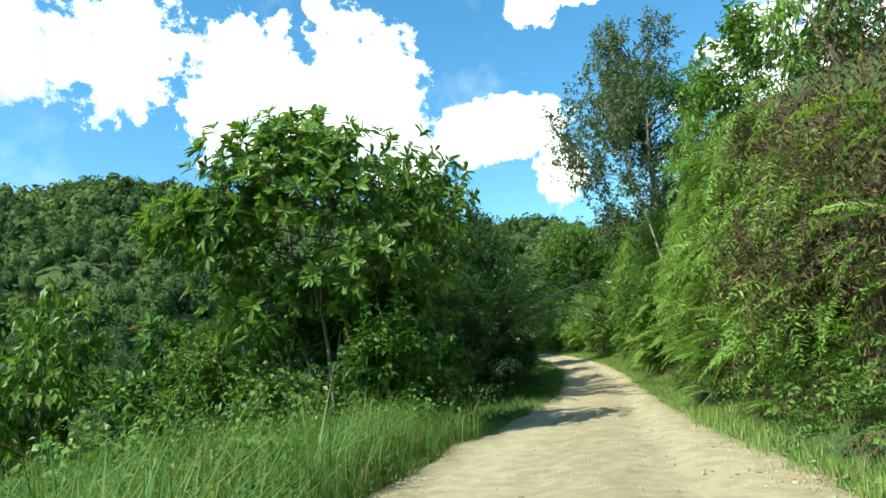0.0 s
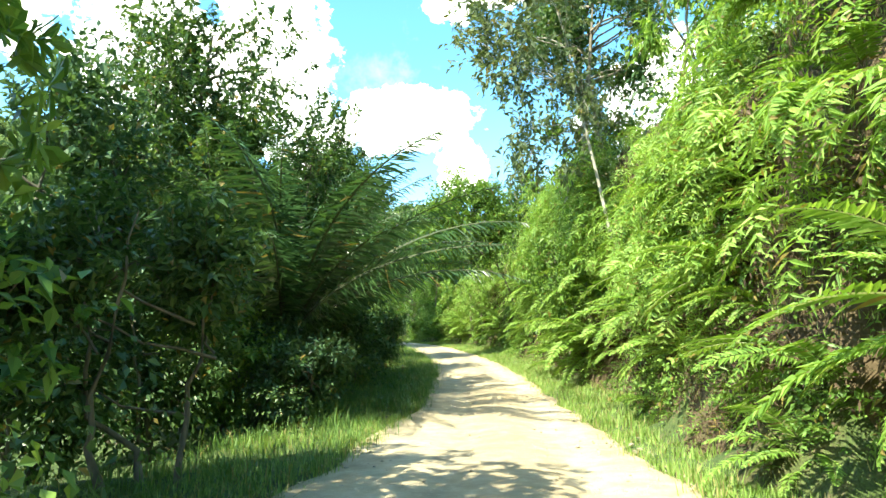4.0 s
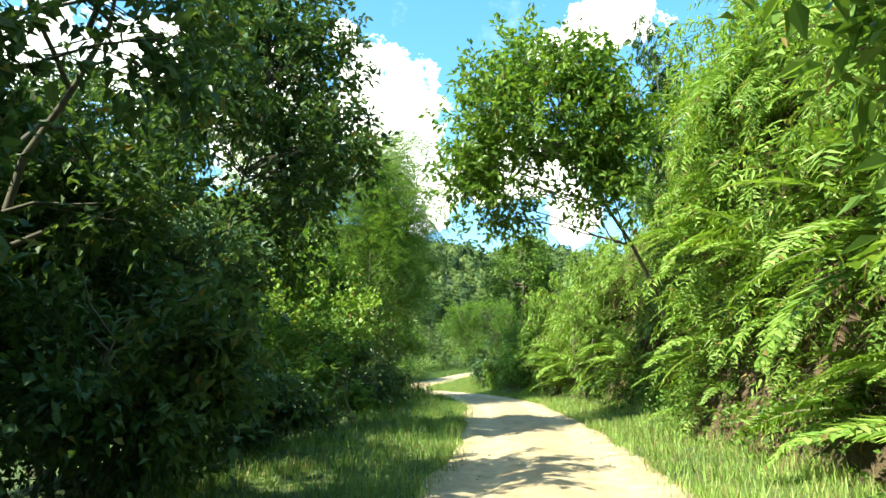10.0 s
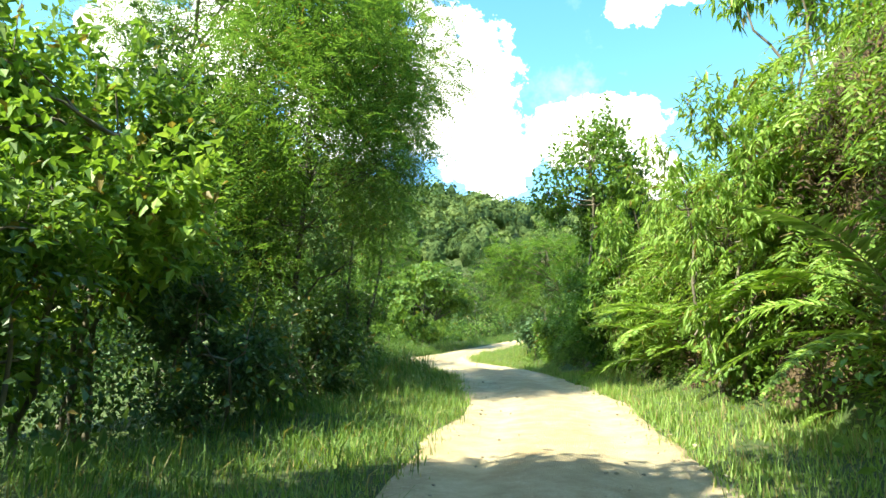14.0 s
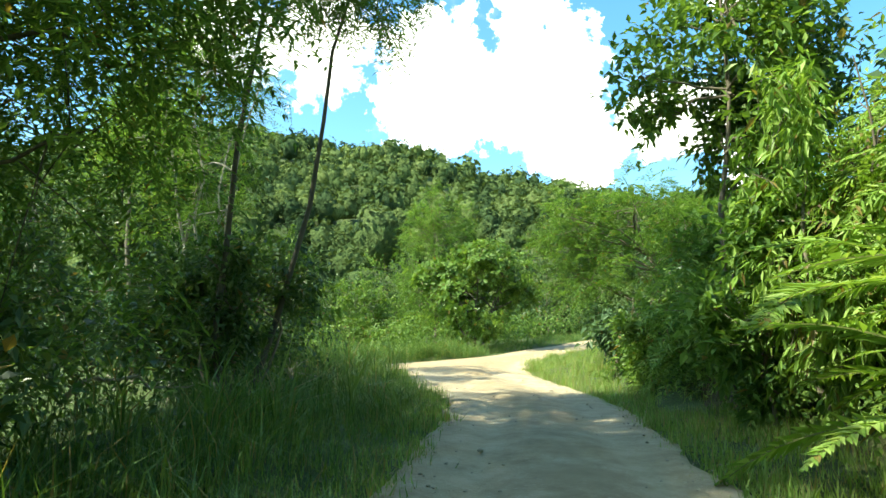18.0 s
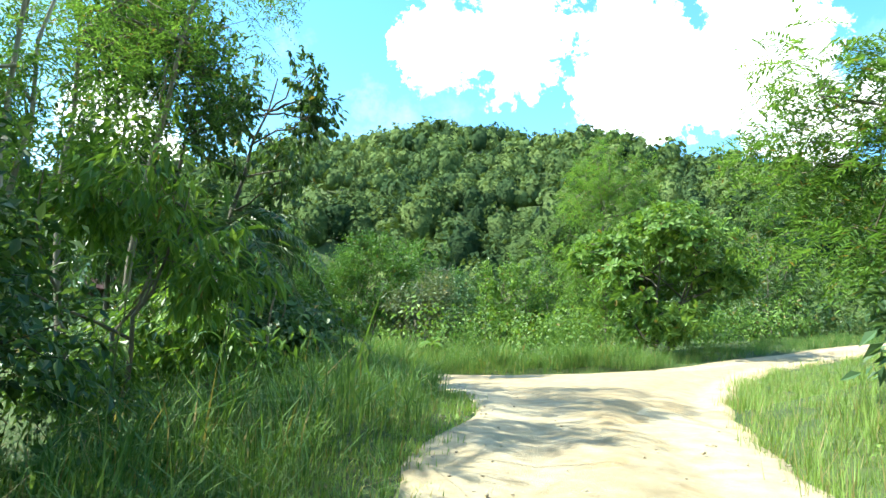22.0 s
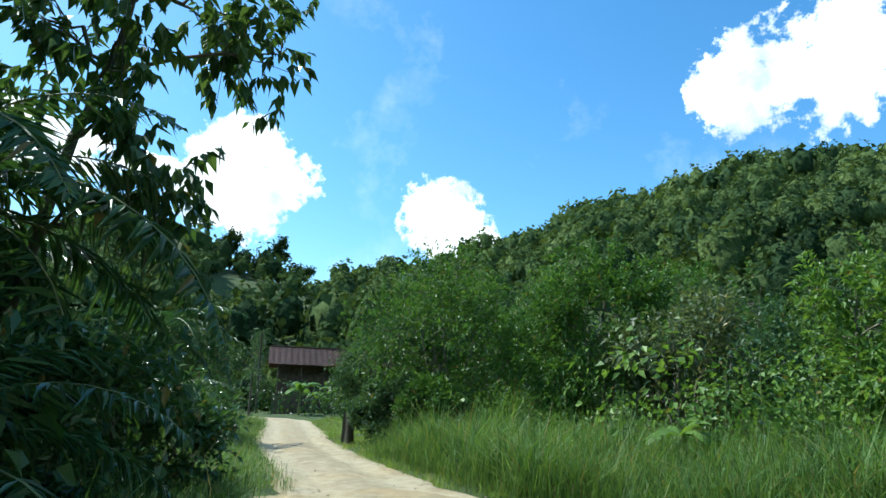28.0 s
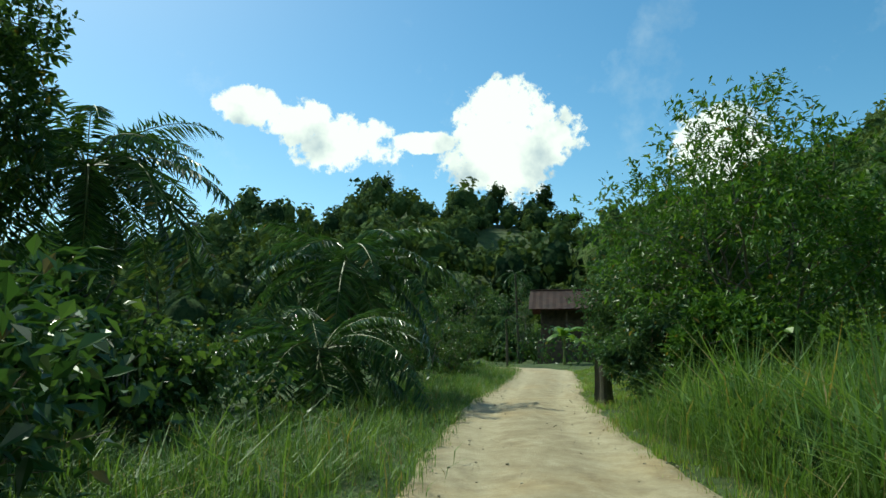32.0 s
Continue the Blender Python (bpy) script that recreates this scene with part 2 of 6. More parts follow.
def road_material(name, ochre_from):
    """Pale gravel and packed clay with stones, ochre patches and wheel wear."""
    m, g = material(name)
    pos = g.add("ShaderNodeNewGeometry").outputs["Position"]
    wide = g.noise(pos, 0.45, 5.0, 0.6)
    mid = g.noise(pos, 3.0, 6.0, 0.65)
    vor = g.add("ShaderNodeTexVoronoi", {"Vector": pos, "Scale": 14.0, "Randomness": 1.0})
    fine = g.noise(pos, 60.0, 4.0, 0.7)
    pale = g.ramp(mid, (0.3, (0.26, 0.205, 0.115)), (0.5, (0.40, 0.325, 0.193)), (0.72, (0.53, 0.452, 0.297)))
    ochre = g.ramp(mid, (0.3, (0.32, 0.215, 0.09)), (0.7, (0.52, 0.385, 0.19)))
    col = g.mix(g.ramp(wide, (ochre_from, (0, 0, 0)), (ochre_from + 0.17, (0.75, 0.75, 0.75))), pale, ochre)
    col = g.mix(g.ramp(fine, (0.44, (0, 0, 0)), (0.62, (0.5, 0.5, 0.5))), col, (0.26, 0.21, 0.135))
    stone = g.ramp(vor.outputs["Distance"], (0.02, (1, 1, 1)), (0.32, (0, 0, 0)))
    col = g.mix(g.math("MULTIPLY", stone, g.ramp(g.noise(pos, 2.2, 3.0), (0.4, (0.1, 0.1, 0.1)), (0.6, (0.75, 0.75, 0.75)))), col, (0.53, 0.46, 0.32))
    # packed wheel tracks, a rougher crown between them, earth and weeds creeping in at the edges
    at = g.add("ShaderNodeAttribute")
    at.attribute_name = "across"
    off = g.math("ADD", g.math("MULTIPLY", at.outputs["Fac"], 0.5), g.math("MULTIPLY", g.math("SUBTRACT", wide, 0.5), 0.22))
    track = g.ramp(off, (0.22, (0, 0, 0)), (0.34, (1, 1, 1)), (0.48, (1, 1, 1)), (0.6, (0, 0, 0)))
    col = g.mix(g.math("MULTIPLY", track, g.math("MULTIPLY", mid, 0.7)), col, (0.52, 0.445, 0.285))
    crown = g.ramp(off, (0.06, (1, 1, 1)), (0.2, (0, 0, 0)))
    col = g.mix(g.math("MULTIPLY", crown, g.ramp(g.noise(pos, 1.3, 5.0, 0.7), (0.42, (0, 0, 0)), (0.62, (0.65, 0.65, 0.65)))), col, (0.30, 0.245, 0.14))
    rim = g.ramp(g.math("ADD", off, g.math("MULTIPLY", g.math("SUBTRACT", mid, 0.5), 0.35)), (0.68, (0, 0, 0)), (0.92, (0.8, 0.8, 0.8)))
    col = g.mix(rim, col, g.ramp(fine, (0.3, (0.22, 0.155, 0.07)), (0.7, (0.38, 0.28, 0.14))))
    h = g.math("ADD", g.math("MULTIPLY", stone, 0.6), g.math("ADD", fine, g.math("MULTIPLY", mid, 0.35)))
    bump = g.add("ShaderNodeBump", {"Strength": 0.8, "Distance": 0.022, "Height": h})
    p = g.add("ShaderNodeBsdfPrincipled", {"Base Color": col, "Roughness": 0.95, "Normal": bump.outputs[0]})
    g.add("ShaderNodeOutputMaterial", {0: p.outputs[0]})
    return m


SOIL = soil_material()
ROAD = road_material("gravel_and_clay", 0.51)
OCHRE_ROAD = road_material("ochre_clay", 0.3)
STONE = plain_material("pale_stone", (0.22, 0.185, 0.12), (0.44, 0.385, 0.275), 7.0, 0.9)
BANK_EARTH = plain_material("red_brown_earth", (0.10, 0.055, 0.028), (0.24, 0.14, 0.075), 1.5, 0.95, 0.8)
BARK = bark_material("grey_brown_bark", (0.09, 0.07, 0.05), (0.24, 0.20, 0.15))
BARK_PALE = bark_material("pale_bark", (0.26, 0.23, 0.18), (0.52, 0.48, 0.40), 5.0)
BARK_DARK = bark_material("dark_bark", (0.03, 0.025, 0.02), (0.085, 0.068, 0.05))
STALK = plain_material("green_stalk", (0.09, 0.12, 0.03), (0.18, 0.20, 0.06), 5.0, 0.6)
DARK_STALK = plain_material("dark_green_stalk", (0.03, 0.045, 0.015), (0.07, 0.085, 0.03), 5.0, 0.7)
DRYSTALK = plain_material("dry_stalk", (0.20, 0.14, 0.07), (0.38, 0.28, 0.16), 5.0, 0.8)
LEAF_BROAD = leaf_material("glossy_broad_leaf", (0.035, 0.09, 0.010), (0.08, 0.18, 0.018), (0.18, 0.32, 0.035), 0.4)
# dark glossy leaves; part of the roadside shade is put into this colour
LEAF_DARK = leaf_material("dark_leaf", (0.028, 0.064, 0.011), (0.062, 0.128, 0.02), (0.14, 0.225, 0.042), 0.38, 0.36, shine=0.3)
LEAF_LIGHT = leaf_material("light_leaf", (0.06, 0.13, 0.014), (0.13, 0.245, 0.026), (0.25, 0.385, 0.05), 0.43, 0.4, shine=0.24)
LEAF_GREY = leaf_material("grey_green_leaf", (0.035, 0.085, 0.022), (0.075, 0.15, 0.035), (0.15, 0.25, 0.07), 0.42, 0.32)
LEAF_OLIVE = leaf_material("olive_leaf", (0.06, 0.095, 0.026), (0.12, 0.165, 0.045), (0.23, 0.28, 0.095), 0.4, 0.35)
LEAF_FEATHER = leaf_material("feathery_leaf", (0.055, 0.13, 0.018), (0.12, 0.235, 0.03), (0.22, 0.37, 0.06), 0.5, 0.5)
LEAF_FERN = leaf_material("fern_leaf", (0.085, 0.175, 0.016), (0.195, 0.345, 0.034), (0.37, 0.51, 0.085), 0.45, 0.4, 0.05)
LEAF_DRY = leaf_material("dry_fern_leaf", (0.03, 0.021, 0.007), (0.078, 0.055, 0.018), (0.16, 0.118, 0.04), 0.8, 0.2, 0.1)
LEAF_PALM = leaf_material("palm_leaf", (0.025, 0.065, 0.012), (0.05, 0.12, 0.02), (0.11, 0.21, 0.04), 0.3, 0.28, 0.03, shine=0.45)
GRASS = leaf_material("grass_blade", (0.105, 0.185, 0.02), (0.21, 0.345, 0.042), (0.38, 0.52, 0.10), 0.5, 0.4, 0.16, 0.5, (0.36, 0.31, 0.14))
LONG_GRASS = leaf_material("long_grass_blade", (0.055, 0.125, 0.016), (0.12, 0.225, 0.03), (0.24, 0.36, 0.065), 0.5, 0.4, 0.06, 0.5, (0.30, 0.25, 0.10))
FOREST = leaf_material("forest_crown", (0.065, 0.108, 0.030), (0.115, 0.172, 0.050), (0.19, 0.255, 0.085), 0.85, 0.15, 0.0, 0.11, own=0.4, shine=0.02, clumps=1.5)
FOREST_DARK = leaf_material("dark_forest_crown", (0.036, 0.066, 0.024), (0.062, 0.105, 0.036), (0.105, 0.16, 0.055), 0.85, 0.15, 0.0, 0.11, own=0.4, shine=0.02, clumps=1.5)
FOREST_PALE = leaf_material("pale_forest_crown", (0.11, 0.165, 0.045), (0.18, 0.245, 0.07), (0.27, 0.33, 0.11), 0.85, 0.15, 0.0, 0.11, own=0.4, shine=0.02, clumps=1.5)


# ---- mesh helpers ----
def mesh_of(name, verts, faces, mat, smooth=False):
    """A mesh from arrays of vertices and of triangles or quads."""
    verts, faces = np.asarray(verts, np.float32), np.asarray(faces, np.int32)
    me = bpy.data.meshes.new(name)
    k = faces.shape[1]
    me.vertices.add(len(verts))
    me.vertices.foreach_set("co", verts.ravel())
    me.loops.add(faces.size)
    me.loops.foreach_set("vertex_index", faces.ravel())
    me.polygons.add(len(faces))
    me.polygons.foreach_set("loop_start", np.arange(0, faces.size, k, dtype=np.int32))
    me.polygons.foreach_set("use_smooth", np.full(len(faces), smooth))
    me.update(calc_edges=True)
    me.materials.append(mat)
    return me


def piece(name, me, parent, label="", m=None):
    """Links a mesh as one part under a thing."""
    ob = new(name, me)
    ob.parent = parent
    if m is not None:
        ob.matrix_local = m
    return tagged(ob, label)


def unit(v):
    return v / np.maximum(np.linalg.norm(v, axis=-1, keepdims=True), 1e-9)


def tube(points, radii, sides=7):
    """Vertices and quads of a tapered tube along points."""
    pts = np.asarray(points, float)
    rad = np.asarray(radii, float)
    tan = unit(np.gradient(pts, axis=0))
    ref = np.where(np.abs(tan[:, 2:3]) > 0.9, np.array([[1.0, 0, 0]]), np.array([[0, 0, 1.0]]))
    a = unit(np.cross(tan, ref))
    b = np.cross(tan, a)
    ang = np.linspace(0, 2 * np.pi, sides, endpoint=False)
    ring = pts[:, None] + rad[:, None, None] * (np.cos(ang)[None, :, None] * a[:, None] + np.sin(ang)[None, :, None] * b[:, None])
    n = len(pts)
    i, j = np.meshgrid(np.arange(n - 1), np.arange(sides), indexing="ij")
    j2 = (j + 1) % sides
    f = np.stack([i * sides + j, i * sides + j2, (i + 1) * sides + j2, (i + 1) * sides + j], -1).reshape(-1, 4)
    return ring.reshape(-1, 3), f


def join(parts):
    """Several (vertices, faces) as one."""
    vs, fs, k = [], [], 0
    for v, f in parts:
        vs.append(v)
        fs.append(np.asarray(f) + k)
        k += len(v)
    return np.concatenate(vs), np.concatenate(fs)


def leaf_blades(p, d, up, length, width, fold=0.18, droop=0.15, wide_at=0.42):
    """Folded, pointed leaves: base, two shoulders and a tip; two triangles each."""
    d = unit(d)
    side = unit(np.cross(d, up))
    nrm = np.cross(side, d)
    L, W = np.asarray(length)[:, None], np.asarray(width)[:, None]
    mid = p + d * L * wide_at
    v = np.stack([p, mid + side * W * 0.5 + nrm * W * fold, p + d * L - np.array([0, 0, 1.0]) * L * droop, mid - side * W * 0.5 + nrm * W * fold], 1)
    n = len(p)
    base = np.arange(n)[:, None] * 4
    f = np.concatenate([base + np.array([[0, 2, 1]]), base + np.array([[0, 3, 2]])], 1).reshape(-1, 3)
    return v.reshape(-1, 3), f


def full_leaves(p, d, up, length, width, fold=0.16, droop=0.12):
    """Leaves with a rounded outline, folded along the midrib: two quads each."""
    d = unit(d)
    side = unit(np.cross(d, up))
    nrm = np.cross(side, d)
    L, W = np.asarray(length)[:, None], np.asarray(width)[:, None]
    low = np.array([0, 0, -1.0])
    a, b = p + d * L * 0.35 + nrm * W * fold, p + d * L * 0.72 + nrm * W * fold + low * L * droop * 0.5
    v = np.stack([p, a + side * W * 0.38, b + side * W * 0.5, p + d * L + low * L * droop, b - side * W * 0.5, a - side * W * 0.38], 1)
    q = np.arange(len(p))[:, None] * 6
    f = np.concatenate([q + [[0, 3, 2, 1]], q + [[0, 5, 4, 3]]], 1).reshape(-1, 4)
    return v.reshape(-1, 3), f


def wobble(a, b, n, amount, rng, sag=0.0):
    """A crooked line from a to b."""
    t = np.linspace(0, 1, n)[:, None]
    a, b = np.asarray(a, float), np.asarray(b, float)
    k = np.cumsum(rng.normal(0, 1, (n, 3)), 0)
    k = k - t * k[-1]
    pts = a + (b - a) * t + k * amount * np.sqrt(1.0 / n)
    pts[:, 2] += sag * 4 * (t * (1 - t))[:, 0]
    return pts


# ---- the lie of the land ----
ROAD_LINE = np.array([(-8.0, -40.0, 0.00), (-3.0, -15.0, 0.00), (0.3, 0.0, 0.00), (1.9, 8.8, -0.05), (3.8, 16.2, -0.20), (5.3, 22.3, -0.19), (6.7, 28.3, 0.01), (7.8, 34.2, 0.36), (8.6, 40.1, 0.71), (9.1, 47.0, 1.10), (9.2, 53.6, 1.47), (8.7, 58.4, 1.77), (7.9, 63.0, 1.97), (6.6, 66.9, 2.18), (4.6, 71.2, 2.40), (1.6, 75.0, 2.35), (-2.3, 77.4, 2.28), (-6.6, 78.7, 2.2), (-12.0, 79.9, 2.15), (-20.2, 81.5, 2.2), (-28.0, 83.7, 2.3), (-34.0, 85.5, 2.45), (-40.0, 86.6, 2.6), (-47.0, 84.0, 2.6), (-60.0, 76.0, 2.4)])
BRANCH_LINE = np.array([(7.8, 63.4, 1.97), (6.4, 68.0, 2.20), (5.4, 72.5, 2.38), (4.7, 76.5, 2.55), (4.5, 80.5, 2.80), (5.0, 84.5, 3.12), (6.4, 88.5, 3.55), (8.8, 93.0, 4.20), (13.0, 100.0, 5.00), (22.0, 112.0, 6.00), (42.0, 128.0, 7.50)])


def dense(line, step=0.5):
    """The line with smooth bends, sampled evenly (Catmull-Rom)."""
    p = np.vstack([2 * line[0] - line[1], line, 2 * line[-1] - line[-2]])
    out = []
    for i in range(1, len(p) - 2):
        n = max(2, int(np.linalg.norm(p[i + 1] - p[i]) / step))
        t = np.linspace(0, 1, n, endpoint=False)[:, None]
        out.append(0.5 * ((2 * p[i]) + (p[i + 1] - p[i - 1]) * t + (2 * p[i - 1] - 5 * p[i] + 4 * p[i + 1] - p[i + 2]) * t**2 + (3 * p[i] - p[i - 1] - 3 * p[i + 1] + p[i + 2]) * t**3))
    return np.vstack(out + [line[-1:]])


MAIN, BRANCH = dense(ROAD_LINE), dense(BRANCH_LINE)


def beside(line, x, y):
    """Signed distance from the line (right is plus), its height there, and its own y there."""
    d2 = np.full(x.shape, 1e12)
    side, hz, at = np.zeros(x.shape), np.zeros(x.shape), np.zeros(x.shape)
    tan = np.gradient(line, axis=0)
    for (px, py, pz), (tx, ty, tz) in zip(line[::2], tan[::2]):
        d = (x - px) ** 2 + (y - py) ** 2
        m = d < d2
        d2 = np.where(m, d, d2)
        side = np.where(m, np.sign((x - px) * ty - (y - py) * tx), side)
        along = np.clip(((x - px) * tx + (y - py) * ty) / (tx * tx + ty * ty), -1.5, 1.5)
        hz = np.where(m, pz + tz * along, hz)
        at = np.where(m, py, at)
    return np.sqrt(d2) * np.where(side == 0, 1, side), hz, at


def left_half(x, y):
    """Width of the track to the left of its middle line."""
    return np.interp(x, [-34, -12, 0], [0.85, 0.9, 1.0]) * np.interp(y, [0, 10, 18, 23, 27, 32, 38, 60, 68], [2.6, 2.75, 2.6, 2.15, 1.85, 1.7, 1.5, 1.5, 1.75])


def right_half(x, y):
    """Width of the track to the right of its middle line."""
    return np.interp(x, [-34, -12, 0], [0.85, 0.9, 1.0]) * np.interp(y, [0, 8, 16, 25, 31, 40, 60, 68], [2.3, 2.15, 1.95, 1.65, 1.42, 1.35, 1.4, 1.75])


def junction_edge(x):
    """Far edge of the worn clay at the fork."""
    return np.interp(x, [-12, -8, -3, 1.5, 3.5, 5.5, 9], [80.9, 81.3, 81.5, 82.2, 83.2, 85.2, 88.5])


def smooth(t):
    t = np.clip(t, 0, 1)
    return t * t * (3 - 2 * t)


def lumps(x, y, size, seed):
    """Cheap smooth lumps between -1 and 1."""
    r = np.random.RandomState(seed)
    z = np.zeros(np.shape(x))
    for k in range(5):
        a = r.uniform(0, 2 * np.pi)
        f = 2 * np.pi / size * r.uniform(0.6, 1.9)
        z = z + np.sin((x * np.cos(a) + y * np.sin(a)) * f + r.uniform(0, 6.3)) / 5 * 1.6
    return z


RIDGE_AZ = np.array([-180, -120, -70, -40, -15, 0, 8, 14, 20, 26, 33, 40, 47, 52, 56, 60, 65, 71, 78, 86, 93, 98, 103, 115, 140, 180])
RIDGE_EL = np.array([6, 9, 11, 12, 12.0, 13.4, 15.0, 16.4, 17.4, 17.4, 18.4, 16.6, 15.4, 13.1, 12.0, 10.8, 9.9, 9.6, 11.0, 11.2, 10.0, 9.0, 7.4, 6.5, 6, 6])
RIDGE_R = np.array([260, 260, 200, 240, 280, 300, 310, 310, 320, 320, 320, 320, 320, 310, 305, 290, 265, 230, 200, 185, 180, 180, 180, 190, 220, 260])


def bank_foot(at):
    return 3.1 + 0.45 * lumps(at * 0, at, 7.0, 5) + 2.0 * np.exp(-(((at - 46.0) / 2.3) ** 2))


def bank_height(at):
    return np.interp(at, [-60, 0, 44, 52, 58, 63, 68, 72], [7.4, 7.6, 6.8, 5.6, 4.2, 2.6, 0.9, 0.2]) * (1 + 0.22 * lumps(at * 0, at, 9.0, 3))


def land(x, y):
    """Height of the ground."""
    x, y = np.asarray(x, float), np.asarray(y, float)
    d, hz, at = beside(MAIN, x, y)
    db, hb, _ = beside(BRANCH, x, y)
    wa, wb = 1 / (np.abs(d) + 0.3) ** 2, 1 / (np.abs(db) + 0.3) ** 2
    base = (hz * wa + hb * wb) / (wa + wb)
    clay = (x > -10) & (y > 63.5) & (y < junction_edge(x)) & (d > np.where(y > 72, -2.3, -1.1)) & (db < 0.9)
    edge = np.minimum(np.abs(d) - np.where(d < 0, left_half(x, y), right_half(x, y)), np.abs(db) - 1.3)
    # right-hand bank along the first stretch
    bank_h, foot = bank_height(at), bank_foot(at)
    right = bank_h * smooth((d - foot) / 1.9) + np.clip(d - foot - 1.9, 0, 40) * 0.3
    right = np.where((d > 0) & (at < 73) & ((db > 0) | (y < 60)), right, 0)
    left = -0.16 * np.clip(-d - 4.0, 0, 22) * smooth((75 - y) / 12)
    left = np.where((d < 0), left, 0)
    z = base + right + left
    # beyond: hills
    cx, cy = x - 5.0, y - 66.0
    r = np.hypot(cx, cy)
    az = np.degrees(np.arctan2(-cx, cy))
    el, rr = np.interp(az, RIDGE_AZ, RIDGE_EL), np.interp(az, RIDGE_AZ, RIDGE_R)
    top = np.tan(np.radians(el)) * rr
    r0 = np.interp(az, [40, 62, 70, 100, 125], [42, 60, 88, 80, 42])
    rise = np.clip((r - r0) / (rr - r0), 0, 1)
    hill = top * (0.75 * rise + 0.25 * smooth(rise)) + lumps(x, y, 60, 8) * 4 * smooth((r - 60) / 60) + lumps(x, y, 24, 9) * 1.5 * smooth((r - 50) / 40)
    fall = np.clip((r - rr) / 260, 0, 1)
    hill = hill * (1 - 0.45 * smooth(fall)) + np.clip(r - rr, 0, 4000) * 0.005
    away = np.minimum(np.abs(d) + 70 * smooth((-38 - x) / 40), np.abs(db))
    z = z + np.where(r > r0, hill, 0) * smooth((away - 14) / 50)
    z = z - 0.14 * np.maximum(1 - smooth((edge + 0.4) / 0.5), clay)
    z = z + smooth((edge - 0.5) / 2.0) * (1.0 - clay) * (0.10 + 0.12 * lumps(x, y, 3.1, 11) + 0.15 * lumps(x, y, 8.0, 12))
    return z


def ground_z(x, y):
    return float(land(np.array([x]), np.array([y]))[0])


def stretched(lo, hi, step, far, grow=1.22):
    """Grid lines: fine between lo and hi, wider and wider out to far."""
    mid = np.arange(lo, hi + step / 2, step)
    out, s, p = [], step, 0.0
    while p < far:
        s *= grow
        s = min(s, 420)
        p += s
        out.append(p)
    out = np.array(out)
    return np.concatenate([lo - out[::-1], mid, hi + out])


gx, gy = stretched(-34, 18, 0.8, 4000, 1.12), stretched(-8, 98, 0.8, 4000, 1.12)
GX, GY = np.meshgrid(gx, gy, indexing="ij")
GZ = land(GX, GY)
i, j = np.meshgrid(np.arange(len(gx) - 1), np.arange(len(gy) - 1), indexing="ij")
k = i * len(gy) + j
ground_faces = np.stack([k, k + len(gy), k + len(gy) + 1, k + 1], -1).reshape(-1, 4)
ground = tagged(new("ground", mesh_of("ground", np.stack([GX, GY, GZ], -1).reshape(-1, 3), ground_faces, SOIL, True)),
                "green and brown soil of a hilly forest valley", "ground", kind="structure")


def road_strip(name, line, half, label, lift=0.035):
    """A track along a line; without a half width it takes the main track's own."""
    tan = unit(np.gradient(line[:, :2], axis=0))
    nrm = np.stack([tan[:, 1], -tan[:, 0]], 1)
    cols = np.concatenate([[-1.12, -1.0], np.linspace(-0.92, 0.92, 15), [1.0, 1.12]])
    s = np.arange(len(line)) * 0.5
    wl = (left_half(line[:, 0], line[:, 1]) if half is None else half) * (1 + 0.09 * lumps(s, s * 0, 5.0, 21) + 0.05 * lumps(s, s * 0, 1.7, 22))
    wr = (right_half(line[:, 0], line[:, 1]) if half is None else half) * (1 + 0.09 * lumps(s, s * 0, 5.5, 23) + 0.05 * lumps(s, s * 0, 1.9, 24))
    off = np.where(cols[None] < 0, cols[None] * wl[:, None], cols[None] * wr[:, None])
    X = line[:, 0:1] + nrm[:, 0:1] * off
    Y = line[:, 1:2] + nrm[:, 1:2] * off
    rut = -0.05 * (np.exp(-((np.abs(off) - 0.8) / 0.28) ** 2)) + 0.02 * np.exp(-(off / 0.35) ** 2)
    Z = line[:, 2:3] + lift + rut + 0.014 * lumps(X, Y, 3.3, 25) + 0.003 * lumps(X, Y, 1.1, 26)
    Z = np.where(np.abs(cols)[None] > 1.05, Z - 0.16, np.where(np.abs(cols)[None] > 0.97, Z - 0.015, Z))
    n, m = X.shape
    a, b = np.meshgrid(np.arange(n - 1), np.arange(m - 1), indexing="ij")
    q = a * m + b
    f = np.stack([q, q + 1, q + m + 1, q + m], -1).reshape(-1, 4)
    me = mesh_of(name, np.stack([X, Y, Z], -1).reshape(-1, 3), f, ROAD if half is None else OCHRE_ROAD, True)
    me.attributes.new("across", "FLOAT", "POINT").data.foreach_set("value", (np.where((Y > 63) & (X > -9) & (Y < 82), 0.8, 1.0) * np.broadcast_to(np.abs(cols)[None] * 1.35, X.shape)).astype(np.float32).ravel())
    return tagged(new(name, me), label, "road", kind="structure")


road_strip("road", MAIN, None, "pale gravel and clay track with wheel ruts")
road_strip("road_branch", BRANCH, 1.45, "ochre clay side track climbing to the hill", 0.028)


